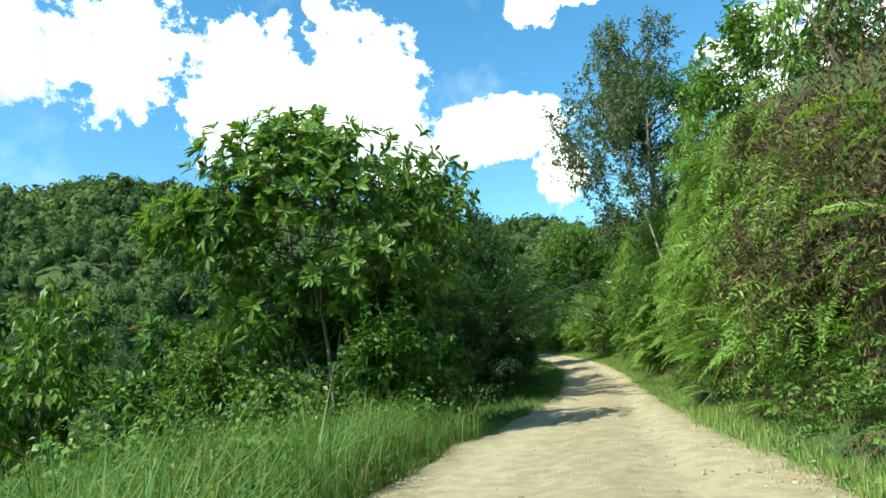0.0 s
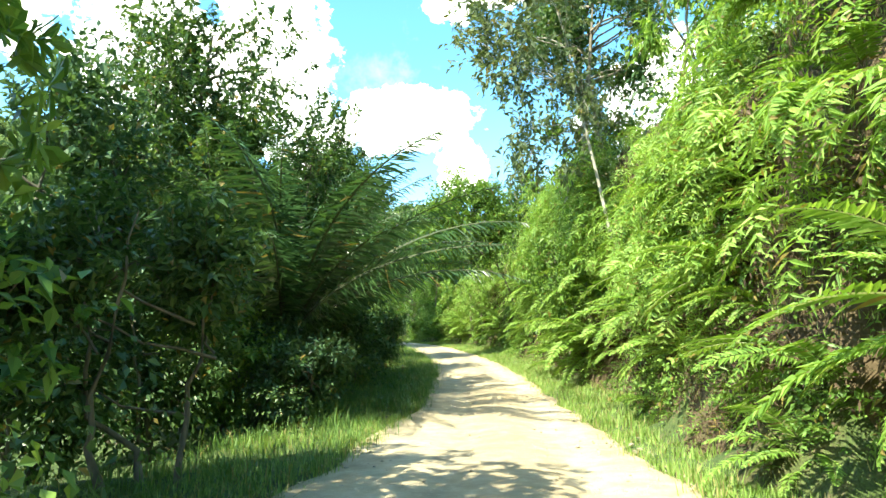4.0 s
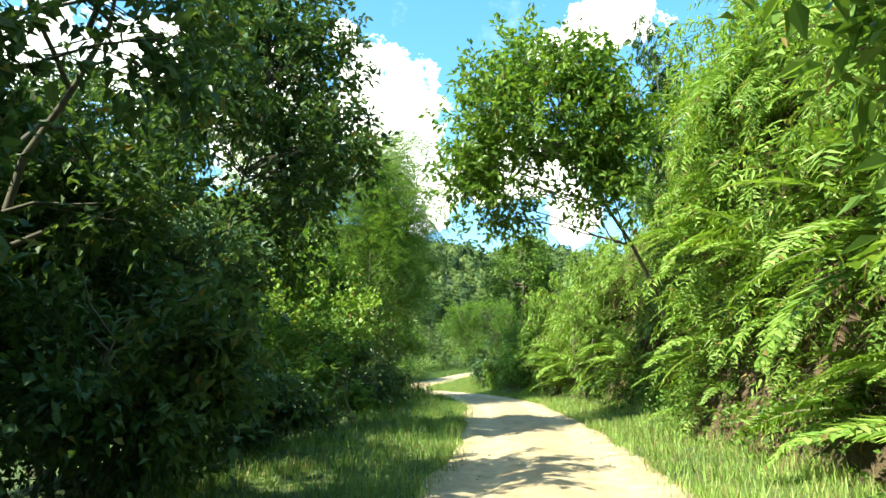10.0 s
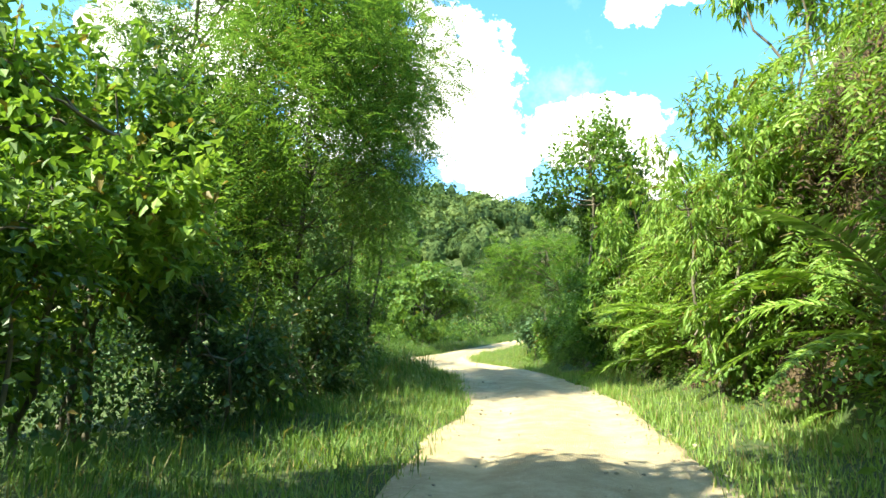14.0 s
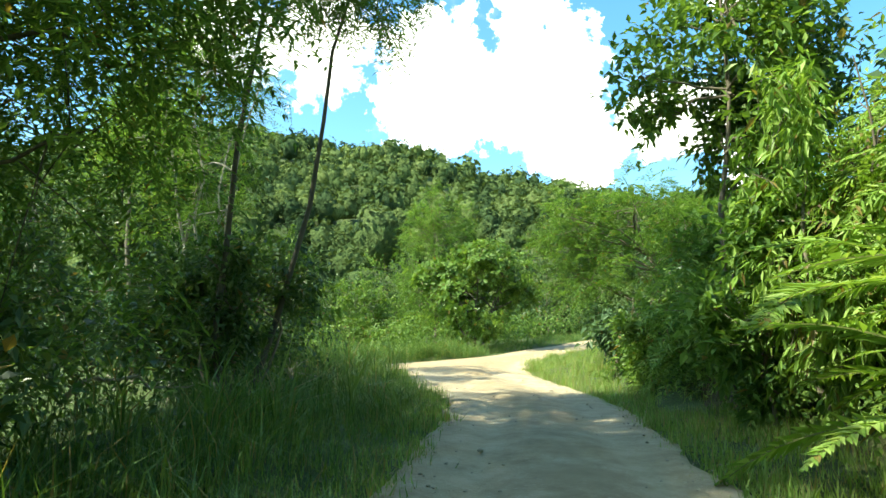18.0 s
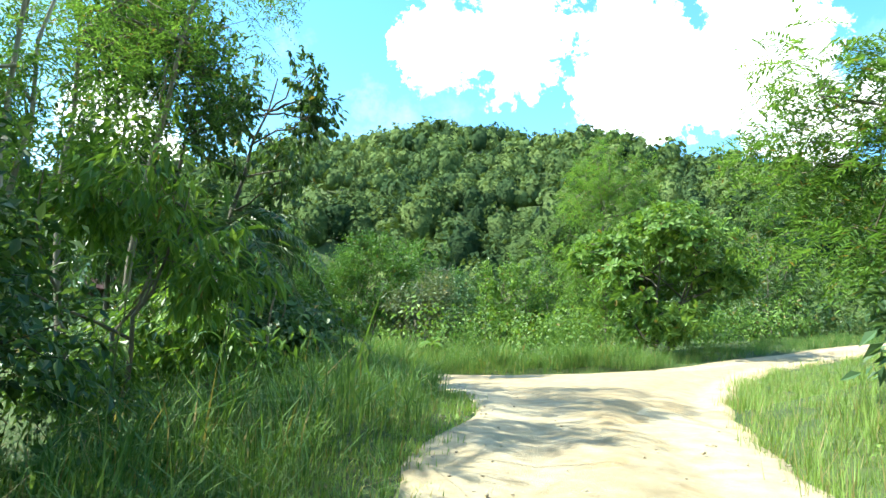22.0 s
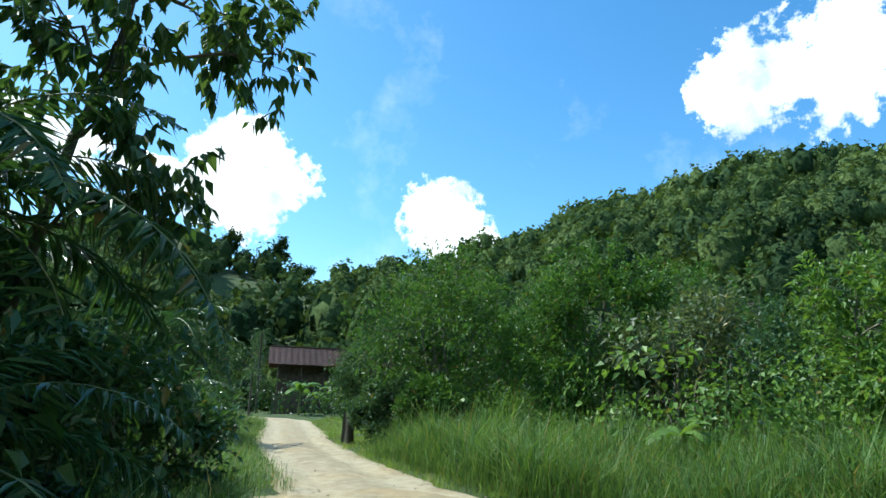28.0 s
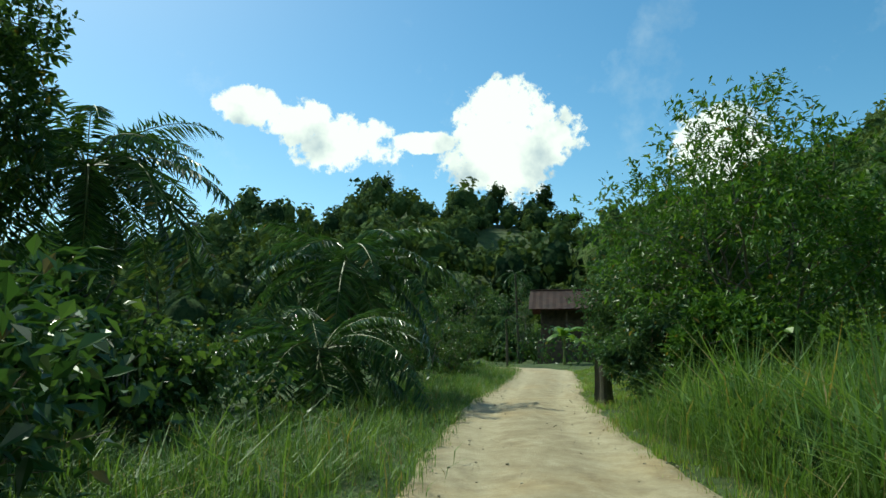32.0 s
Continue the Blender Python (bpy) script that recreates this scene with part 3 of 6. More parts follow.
def patch_strip():
    """Worn clay between the two tracks, where they meet."""
    x, y = np.meshgrid(np.arange(-10, 9.6, 0.4), np.arange(64.0, 88.0, 0.4), indexing="ij")
    d, hz, _ = beside(MAIN, x, y)
    db, hb, _ = beside(BRANCH, x, y)
    edge = junction_edge(x) - 0.25 + 0.35 * lumps(x, y, 4, 41)
    inside = (y < edge) & (d > np.where(y > 72, -2.2, -1.3) + 0.3 * lumps(x, y, 3.3, 44)) & (db < 0.9)
    w, wb = 1 / (np.abs(d) + 0.3) ** 2, 1 / (np.abs(db) + 0.3) ** 2
    inner = np.minimum(np.minimum(d + 1.3, 0.9 - db), np.minimum(edge - y, y - 64.0))
    z = (hz * w + hb * wb) / (w + wb) - 0.02 + 0.13 * smooth((inner - 0.5) / 0.9) + 0.01 * lumps(x, y, 1.6, 43)
    n, m = x.shape
    a, b = np.meshgrid(np.arange(n - 1), np.arange(m - 1), indexing="ij")
    q = a * m + b
    f = np.stack([q, q + m, q + m + 1, q + 1], -1).reshape(-1, 4)
    keep = inside.ravel()[f].all(1)
    tagged(new("road_junction", mesh_of("road_junction", np.stack([x, y, z], -1).reshape(-1, 3), f[keep], OCHRE_ROAD, True)),
           "worn ochre clay where two tracks meet", "road", kind="structure")


patch_strip()


# ---- plants ----
def thing(name, x, y, label, category, group="", sink=0.05, z=None):
    """An Empty at the base of a plant or other thing."""
    ob = new(name)
    ob.location = (x, y, (ground_z(x, y) if z is None else z) - sink)
    return tagged(ob, label, category, group)


def ball(n, rng, hollow=0.35):
    """Points in a unit ball, thinner in the middle."""
    return unit(rng.normal(0, 1, (n, 3))) * (hollow + (1 - hollow) * rng.uniform(0, 1, (n, 1)) ** 0.45)


def sprays(ends, axes, rng, kind, size, width, per):
    """Leaves about the twig ends. kind: whorl (rosette), twig (alternate), hang (long and drooping), feather (twice cut)."""
    n = len(ends)
    if kind == "feather":
        # each twig carries fronds, each with narrow leaflets in two rows
        k, m = per, 7
        d0 = unit(axes[:, None] * 0.7 + rng.normal(0, 0.75, (n, k, 3)) + np.array([0, 0, -0.18]))
        p0 = ends[:, None] + rng.normal(0, 0.10, (n, k, 3))
        t = np.linspace(0.12, 1.0, m)
        ln = size * rng.uniform(0.8, 1.35, (n, k, 1))
        p = p0[:, :, None] + d0[:, :, None] * (t[None, None, :, None] * ln[..., None])
        p[..., 2] -= (t**2)[None, None] * ln * 0.35
        side = unit(np.cross(d0, np.array([0, 0, 1.0]) + rng.normal(0, 0.25, (n, k, 3))))
        allp, alld = [], []
        for s in (-1, 1):
            allp.append(p.reshape(-1, 3))
            alld.append((side[:, :, None] * s + d0[:, :, None] * 0.55 + rng.normal(0, 0.12, p.shape)).reshape(-1, 3))
        p, d = np.concatenate(allp), np.concatenate(alld)
        L = width * 3.8 * rng.uniform(0.7, 1.2, len(p))
        W = width * 1.15 * rng.uniform(0.8, 1.2, len(p))
        return leaf_blades(p, d, np.tile([[0.05, 0, 1.0]], (len(p), 1)), L, W, 0.1, 0.12)
    a = np.repeat(axes, per, 0)
    e = np.repeat(ends, per, 0)
    r = rng.normal(0, 1, (n * per, 3))
    if kind == "whorl":
        out = unit(np.cross(a, r))
        d = out * 0.95 + a * rng.uniform(0.05, 0.75, (n * per, 1))
        p = e - a * rng.uniform(0, 0.16, (n * per, 1)) * size * 3
        up = a + rng.normal(0, 0.2, a.shape)
        droop = 0.10
    elif kind == "hang":
        d = unit(r) * 0.55 + a * 0.35 + np.array([0, 0, -0.75])
        p = e - a * rng.uniform(0, 1.0, (n * per, 1)) * size * 2.0
        up = unit(r) + np.array([0, 0, 0.3])
        droop = 0.10
    else:
        d = unit(r) * 0.9 + a * 0.55 + np.array([0, 0, -0.10])
        p = e - a * rng.uniform(-0.2, 1.0, (n * per, 1)) * size * 2.6 + rng.normal(0, 0.05, e.shape)
        up = np.array([0, 0, 1.0]) + rng.normal(0, 0.45, a.shape)
        droop = 0.14
    L = size * rng.uniform(0.65, 1.25, len(p))
    W = L * width * rng.uniform(0.8, 1.2, len(p))
    return (full_leaves if kind == "whorl" else leaf_blades)(p, d, up, L, W, 0.16, droop)


def tree(name, x, y, height, crown, label, category="tree", lean=(0, 0), trunk_r=0.12, limbs=7, twigs=60, per=9, kind="twig", size=0.17, width=0.42,
         leaf=LEAF_BROAD, bark=BARK, seed=1, crown_low=0.35, clump=0.42, forks=1, bend=0.35, z=None, group="", tilt_up=0.35, fine=1.0):
    """A tree or bush: crooked trunk or trunks, limbs, and a bunch of foliage on each limb, with gaps between the bunches."""
    rng = np.random.RandomState(seed)
    size, twigs = size * (1.0 if kind == "feather" else 1.43), int(twigs * (0.63 if y < 90 else 0.54))
    size, per = size / fine, int(per * fine**1.9)
    top = thing(name, x, y, label, category, group, 0.08, z)
    rx, ry = crown if isinstance(crown, tuple) else (crown, crown)
    height = height * 1.12
    rz = height * (1 - crown_low) / 2
    mid = np.array([lean[0], lean[1], height * crown_low + rz])
    stems = []
    for k in range(forks):
        a = 2 * np.pi * k / forks + rng.uniform(0, 1)
        foot = np.array([math.cos(a), math.sin(a), 0]) * (0.0 if forks == 1 else 0.12 + trunk_r)
        spread = 0.0 if forks == 1 else 0.45
        end = mid + np.array([math.cos(a) * rx * spread, math.sin(a) * ry * spread, rz * 0.55])
        pts = wobble(foot, end, 9, bend, rng)
        stems.append(pts)
        r = trunk_r * (1.0 if forks == 1 else 0.7) * np.linspace(1.15, 0.22, 9)
        r[0] *= 1.35
        piece("trunk", mesh_of("trunk", *tube(pts, r, 8), bark, True), top)
    q = ball(limbs, rng, 0.55)
    q = q[np.argsort(q[:, 2])]
    for k in range(limbs):
        c = mid + q[k] * np.array([rx, ry, rz]) * (1 - clump * 0.55)
        st = stems[rng.randint(len(stems))]
        h = np.clip((c[2] - 0.55 * np.hypot(c[0] - mid[0], c[1] - mid[1])) / max(height, 0.1), 0.12, 0.8)
        a = st[int(np.clip(round(h * 10), 1, 7))]
        pts = wobble(a, c, 6, 0.22, rng, 0.12 * np.linalg.norm(c - a) * 0.3)
        lr = trunk_r * 0.42
        tubes = [tube(pts, np.linspace(lr, lr * 0.3, 6), 4)]
        cr = clump * np.array([rx, ry, rz * 0.9]) * rng.uniform(0.8, 1.2)
        cr = np.maximum(cr, min(rx, ry) * clump * 0.7)
        ends = c + ball(twigs, rng, 0.25) * cr
        ends[:, 2] = np.maximum(ends[:, 2], 0.12)
        axes = unit(unit(ends - c + np.array([0, 0, 0.01])) + unit(c - mid) * 0.35 + np.array([0, 0, tilt_up]) + rng.normal(0, 0.25, ends.shape))
        for e in ends[:: max(1, twigs // 5)]:
            tubes.append(tube(wobble(pts[rng.randint(3, 6)], e, 3, 0.08, rng), np.linspace(lr * 0.3, 0.004, 3), 3))
        limb = piece("limb", mesh_of("limb", *join(tubes), bark, True), top)
        piece("foliage", mesh_of("foliage", *sprays(ends, axes, rng, kind, size, width, per), leaf), limb)
    return top


def frond_arrays(length, pairs, leaflet, width, arch, rng, rise=0.5, taper=0.75, vee=0.35, ragged=0.1):
    """A feather-shaped frond along +x that rises and bends over: stalk and leaflets."""
    t = np.linspace(0, 1, 12)
    ang = rise - arch * t
    step = length / 11
    xz = np.cumsum(np.stack([np.cos(ang), np.sin(ang)], 1) * step, 0) - np.array([[math.cos(rise), math.sin(rise)]]) * step
    sway = rng.normal(0, 0.04) * length * t**2
    pts = np.stack([xz[:, 0], sway, xz[:, 1]], 1)
    stalk = tube(pts, np.linspace(length * 0.006, length * 0.0015, 12), 3)
    s = np.linspace(0.12, 0.995, pairs)
    px = np.stack([np.interp(s, t, pts[:, c]) for c in range(3)], 1)
    tx = unit(np.stack([np.interp(s, t, np.gradient(pts[:, c])) for c in range(3)], 1))
    up = unit(np.cross(tx, np.array([0, 1.0, 0])))
    up = np.where(up[:, 2:3] < 0, -up, up)
    shape = np.sin(np.clip(s * 1.05 + 0.08, 0, 1) * np.pi * taper + (1 - taper) * 1.3) ** 0.8
    shape = np.clip(np.minimum(shape, (1.04 - s) * 3.2), 0.12, 1)
    P, D, U, L = [], [], [], []
    for sd in (-1.0, 1.0):
        lat = np.array([0, sd, 0.0])
        P.append(px + rng.normal(0, 0.002, px.shape))
        D.append(lat + tx * 0.55 + up * vee + rng.normal(0, ragged, px.shape))
        U.append(up + rng.normal(0, ragged, px.shape))
        L.append(leaflet * shape * rng.uniform(0.85, 1.12, pairs))
    L = np.concatenate(L)
    blades = leaf_blades(np.concatenate(P), np.concatenate(D), np.concatenate(U), L, np.full(len(L), width) * rng.uniform(0.8, 1.2, len(L)), 0.12, 0.16, 0.3)
    return stalk, blades


def fern_kit(tag, count, leaf, stalk_mat, seed, **kw):
    """A few fronds to draw from: pairs of stalk mesh and blade mesh."""
    rng = np.random.RandomState(seed)
    kit = []
    for k in range(count):
        st, bl = frond_arrays(rng=rng, **kw)
        tri = np.concatenate([st[1][:, [0, 1, 2]], st[1][:, [0, 2, 3]]])
        v, f = join([(st[0], tri), bl])
        me = mesh_of(tag, v, f, leaf)
        me.materials.append(stalk_mat)
        idx = np.zeros(len(f), np.int32)
        idx[: len(tri)] = 1
        me.polygons.foreach_set("material_index", idx)
        kit.append(me)
    return kit


KIT_FERN = fern_kit("frond", 4, LEAF_FERN, STALK, 5, length=1.0, pairs=44, leaflet=0.165, width=0.026, arch=1.25, rise=0.75, taper=0.8, vee=0.15)
KIT_HANG = fern_kit("frond", 5, LEAF_FERN, STALK, 9, length=1.0, pairs=24, leaflet=0.24, width=0.034, arch=2.1, rise=0.7, taper=0.8, vee=-0.1, ragged=0.22)
KIT_DRY = fern_kit("frond", 3, LEAF_DRY, DRYSTALK, 6, length=1.0, pairs=22, leaflet=0.15, width=0.03, arch=1.9, rise=0.3, taper=0.8, vee=-0.35, ragged=0.3)
KIT_PALM = fern_kit("frond", 5, LEAF_PALM, STALK, 7, length=1.0, pairs=56, leaflet=0.17, width=0.016, arch=1.7, rise=0.95, taper=0.85, vee=-0.3, ragged=0.22)
KIT_WILD = fern_kit("frond", 6, LEAF_PALM, DARK_STALK, 8, length=1.0, pairs=84, leaflet=0.115, width=0.0065, arch=1.15, rise=0.95, taper=0.85, vee=-0.25, ragged=0.2)


def fern(x, y, z, size, fronds, rng, label, facing=None, kit=KIT_FERN, name="fern", droop=0.0):
    top = thing(name, x, y, label, "fern", "ferns on the bank", 0.02, z)
    for k in range(fronds):
        a = rng.uniform(0, 2 * np.pi) if facing is None else facing + rng.normal(0, 0.75)
        s = size * rng.uniform(0.65, 1.15)
        me = kit[rng.randint(len(kit))]
        m = Matrix.LocRotScale((0.03 * math.cos(a), 0.03 * math.sin(a), 0), Euler((rng.normal(0, 0.2), droop + rng.normal(0.0, 0.28), a)), (s, s, s))
        piece("frond", me, top, m=m)
    return top


def palm(x, y, trunk, length, fronds, label, seed, name="palm_tree", low=-0.5, high=1.2, z=None, kit=KIT_PALM):
    """A feather palm: short or tall trunk with old leaf bases, fronds from its top."""
    rng = np.random.RandomState(seed)
    top = thing(name, x, y, label, "palm", "", 0.1, z)
    h = max(trunk, 0.25)
    zz = np.linspace(0, h, max(4, int(h * 5)))
    rad = 0.125 + 0.03 * (np.arange(len(zz)) % 2) + 0.04 * np.exp(-zz * 2)
    lean = rng.normal(0, 0.05, 2)
    pts = np.stack([lean[0] * zz, lean[1] * zz, zz], 1)
    piece("trunk", mesh_of("trunk", *tube(pts, rad * (0.6 if length < 3 else 1.0), 9), BARK_DARK, True), top)
    for k in range(fronds):
        a = k * 2.399 + rng.normal(0, 0.12)
        f = k / max(1, fronds - 1)
        pitch = -(low + (high - low) * f ** 0.8) + 0.9
        s = length * rng.uniform(0.85, 1.1) * (0.75 + 0.25 * math.sin(math.pi * min(1, f + 0.25)))
        m = Matrix.LocRotScale((lean[0] * h + 0.1 * math.cos(a), lean[1] * h + 0.1 * math.sin(a), h - 0.05), Euler((rng.normal(0, 0.25), pitch, a)), (s, s, s))
        piece("frond", kit[rng.randint(len(kit))], top, m=m)
    return top


# --- left of the track, first stretch ---
tree("whorled_shrub_tree", -2.6, 15.8, 7.7, (4.1, 3.0), "broad shrub tree with whorls of long bright green leaves", lean=(0.0, 0.2), trunk_r=0.08, limbs=36, twigs=60, per=11, kind="whorl", bark=BARK,
     size=0.22, width=0.34, leaf=LEAF_LIGHT, seed=11, crown_low=0.27, forks=6, clump=0.34)
tree("whorled_shrub_tree", -6.6, 17.5, 4.6, (2.2, 2.2), "shrub with whorls of long bright green leaves", lean=(0.0, 0.0), trunk_r=0.07, limbs=9, twigs=34, per=10, kind="whorl",
     size=0.24, width=0.32, leaf=LEAF_BROAD, seed=12, crown_low=0.2, forks=3, clump=0.38)
tree("shrub", -1.6, 15.6, 4.3, (2.4, 1.8), "dense climber-covered shrub with small green leaves", "shrub", trunk_r=0.06, limbs=12, twigs=90, per=9, size=0.15, width=0.55, leaf=LEAF_BROAD, seed=13, fine=1.35, crown_low=0.02, forks=4, clump=0.4)
tree("shrub", -5.0, 15.8, 3.6, (2.2, 1.7), "dense climber-covered shrub with small green leaves", "shrub", trunk_r=0.05, limbs=10, twigs=80, per=9, size=0.15, width=0.5, leaf=LEAF_LIGHT, seed=14, fine=1.35, crown_low=0.02, forks=3, clump=0.42)
tree("dark_tree", -0.6, 28.0, 10.5, (3.0, 3.0), "tall tree with small dark glossy leaves", trunk_r=0.13, limbs=13, twigs=70, per=9, size=0.20, width=0.5, leaf=LEAF_DARK, seed=15, fine=1.6, crown_low=0.3, bark=BARK_DARK)
tree("shrub", 0.3, 19.3, 3.4, (1.8, 1.6), "shadowed shrub with dark leaves beside the track", "shrub", trunk_r=0.05, limbs=9, twigs=80, per=9, size=0.16, width=0.5, leaf=LEAF_DARK, seed=16, fine=1.6, crown_low=0.02, forks=3, clump=0.42)
tree("shrub", -2.0, 26.5, 4.6, (1.9, 1.8), "dark leafy shrub beside a palm", "shrub", trunk_r=0.05, limbs=11, twigs=66, per=9, size=0.13, width=0.5, leaf=LEAF_DARK, seed=21, fine=1.6, crown_low=0.02, forks=3, clump=0.42)
tree("shrub", -0.4, 23.4, 3.6, (1.6, 1.5), "dark shrub in front of a palm", "shrub", trunk_r=0.05, limbs=11, twigs=66, per=9, size=0.13, width=0.5, leaf=LEAF_DARK, seed=22, fine=1.6, crown_low=0.02, forks=3, clump=0.42)
for k, (x, y, h, r) in enumerate(((2.0, 24.7, 1.7, 1.0), (0.5, 25.0, 2.6, 1.4), (1.4, 25.9, 2.0, 1.0))):
    tree("shrub", x, y, h, (r, r), "green shrub hiding the foot of a palm", "shrub", trunk_r=0.035, limbs=12, twigs=56, per=8, size=0.14, width=0.45, leaf=(LEAF_GREY, LEAF_LIGHT)[k % 2], seed=160 + k, fine=1.3, crown_low=0.0, forks=3, clump=0.42, group="shrubs round the palm")
palm(1.4, 26.85, 1.7, 6.6, 64, "wild feather palm with long dark arching fronds over the track", 17, low=0.85, high=1.5, kit=KIT_WILD)
tree("climber_tree", -2.3, 23.0, 6.6, (2.6, 2.2), "leafy tree draped in climbers beside a palm", trunk_r=0.08, limbs=26, twigs=66, per=9, size=0.16, width=0.55, leaf=LEAF_GREY, seed=23, fine=1.35, crown_low=0.02, forks=3, bark=BARK_DARK, clump=0.33)
tree("dark_tree", -1.4, 27.0, 8.8, (2.6, 2.4), "tall dark tree behind a palm", trunk_r=0.09, limbs=24, twigs=60, per=9, size=0.17, width=0.5, leaf=LEAF_DARK, seed=24, fine=1.5, crown_low=0.2, bark=BARK_DARK, clump=0.36)
tree("shrub", -8.4, 20.0, 3.5, (2.6, 2.4), "low light green shrub on the valley side", "shrub", trunk_r=0.05, limbs=8, twigs=60, per=9, size=0.2, width=0.5, leaf=LEAF_LIGHT, seed=19, crown_low=0.05, forks=3, clump=0.45)
tree("shrub", -8.0, 12.5, 4.2, (2.0, 1.8), "slender shrub with drooping yellow-green leaves", "shrub", trunk_r=0.04, limbs=14, twigs=44, per=8, kind="hang", size=0.17, width=0.45, leaf=LEAF_LIGHT, seed=20, crown_low=0.15, forks=2, clump=0.45)
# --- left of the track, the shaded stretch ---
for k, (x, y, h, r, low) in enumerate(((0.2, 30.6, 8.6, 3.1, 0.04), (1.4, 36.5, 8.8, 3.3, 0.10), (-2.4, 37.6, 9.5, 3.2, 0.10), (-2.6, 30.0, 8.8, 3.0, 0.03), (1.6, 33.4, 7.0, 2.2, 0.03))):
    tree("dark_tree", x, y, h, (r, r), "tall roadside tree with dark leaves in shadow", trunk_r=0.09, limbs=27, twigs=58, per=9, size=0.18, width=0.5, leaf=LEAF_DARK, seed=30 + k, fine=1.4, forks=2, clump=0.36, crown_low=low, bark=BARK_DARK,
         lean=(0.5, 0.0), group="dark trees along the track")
tree("dark_tree", 2.7, 41.3, 9.4, (2.7, 2.5), "roadside tree with a dark canopy over the track", trunk_r=0.05, limbs=46, twigs=60, per=9, size=0.16, width=0.5, leaf=LEAF_DARK, seed=34, fine=1.3, crown_low=0.27, bark=BARK_DARK, lean=(0.7, 1.3), clump=0.36)
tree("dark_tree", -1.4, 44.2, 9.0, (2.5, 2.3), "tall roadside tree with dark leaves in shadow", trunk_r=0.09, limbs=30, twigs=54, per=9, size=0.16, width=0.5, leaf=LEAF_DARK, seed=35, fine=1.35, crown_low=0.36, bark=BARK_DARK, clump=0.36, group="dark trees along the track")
# shade and sun put into leaf colour: dark up to y 43, light beyond
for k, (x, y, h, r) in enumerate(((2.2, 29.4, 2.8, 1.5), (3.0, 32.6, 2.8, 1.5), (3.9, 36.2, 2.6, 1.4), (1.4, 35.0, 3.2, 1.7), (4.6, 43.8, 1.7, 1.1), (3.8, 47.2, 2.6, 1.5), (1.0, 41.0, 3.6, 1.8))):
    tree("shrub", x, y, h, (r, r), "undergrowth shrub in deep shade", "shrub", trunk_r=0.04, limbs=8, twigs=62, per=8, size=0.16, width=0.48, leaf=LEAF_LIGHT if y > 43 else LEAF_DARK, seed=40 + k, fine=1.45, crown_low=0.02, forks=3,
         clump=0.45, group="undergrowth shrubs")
tree("dark_tree", 0.6, 40.4, 6.8, (2.1, 2.0), "low dark tree with small leaves in the shade", trunk_r=0.08, limbs=24, twigs=56, per=9, size=0.16, width=0.5, leaf=LEAF_DARK, seed=36, fine=1.3, crown_low=0.05, forks=2, bark=BARK_DARK, clump=0.36, group="dark trees along the track")
for x, y, h, r, seed in ((3.1, 40.0, 4.2, 1.4, 37), (3.7, 42.4, 1.5, 1.0, 38), (2.0, 38.6, 3.6, 1.5, 39)):
    tree("shrub", x, y, h, (r, r), "dark leafy shrub under the canopy", "shrub", trunk_r=0.045, limbs=16, twigs=58, per=9, size=0.15, width=0.5, leaf=LEAF_GREY, seed=seed, fine=1.3, crown_low=0.0, forks=3, clump=0.38, group="undergrowth shrubs")
tree("light_shrub_tree", 2.2, 51.0, 6.4, (2.3, 2.2), "leafy shrub tree with light green leaves in the sun", trunk_r=0.07, limbs=12, twigs=64, per=9, size=0.2, width=0.52, leaf=LEAF_LIGHT, seed=50, fine=1.35, crown_low=0.12, forks=3, clump=0.4)
tree("light_shrub_tree", -1.0, 52.5, 6.4, (2.4, 2.4), "leafy shrub tree with light green leaves in the sun", trunk_r=0.07, limbs=12, twigs=64, per=9, size=0.2, width=0.52, leaf=LEAF_LIGHT, seed=51, fine=1.35, crown_low=0.12, forks=3, clump=0.4)
tree("feathery_tree", 4.3, 59.3, 12.0, (2.7, 2.5), "forked slender tree with dark stems and feathery leaves", lean=(0.9, 0.3), bend=0.7, trunk_r=0.062, limbs=34, twigs=50, per=4, kind="feather", size=0.5, width=0.032, leaf=LEAF_FEATHER, seed=52, crown_low=0.42, forks=2, bark=BARK_DARK, clump=0.36)
tree("feathery_tree", 0.2, 57.0, 14.0, (3.8, 3.6), "tall slender tree with feathery leaves", trunk_r=0.1, limbs=28, twigs=46, per=4, kind="feather", size=0.5, width=0.036, leaf=LEAF_FEATHER, seed=53, crown_low=0.2, bark=BARK, clump=0.36)
tree("light_shrub_tree", 2.6, 49.0, 5.4, (2.3, 2.0), "leafy shrub tree with light green leaves in the sun", trunk_r=0.07, limbs=18, twigs=66, per=9, size=0.17, width=0.56, leaf=LEAF_FERN, seed=55, fine=1.25, crown_low=0.05, forks=3, clump=0.4)
tree("feathery_tree", 4.1, 54.6, 10.0, (2.7, 2.5), "slender tree with dark feathery hanging leaves", lean=(0.2, 0.2), trunk_r=0.07, limbs=34, twigs=54, per=4, kind="feather", size=0.55, width=0.036, leaf=LEAF_FEATHER, seed=54, crown_low=0.1, bark=BARK_DARK, clump=0.38, tilt_up=-0.2)
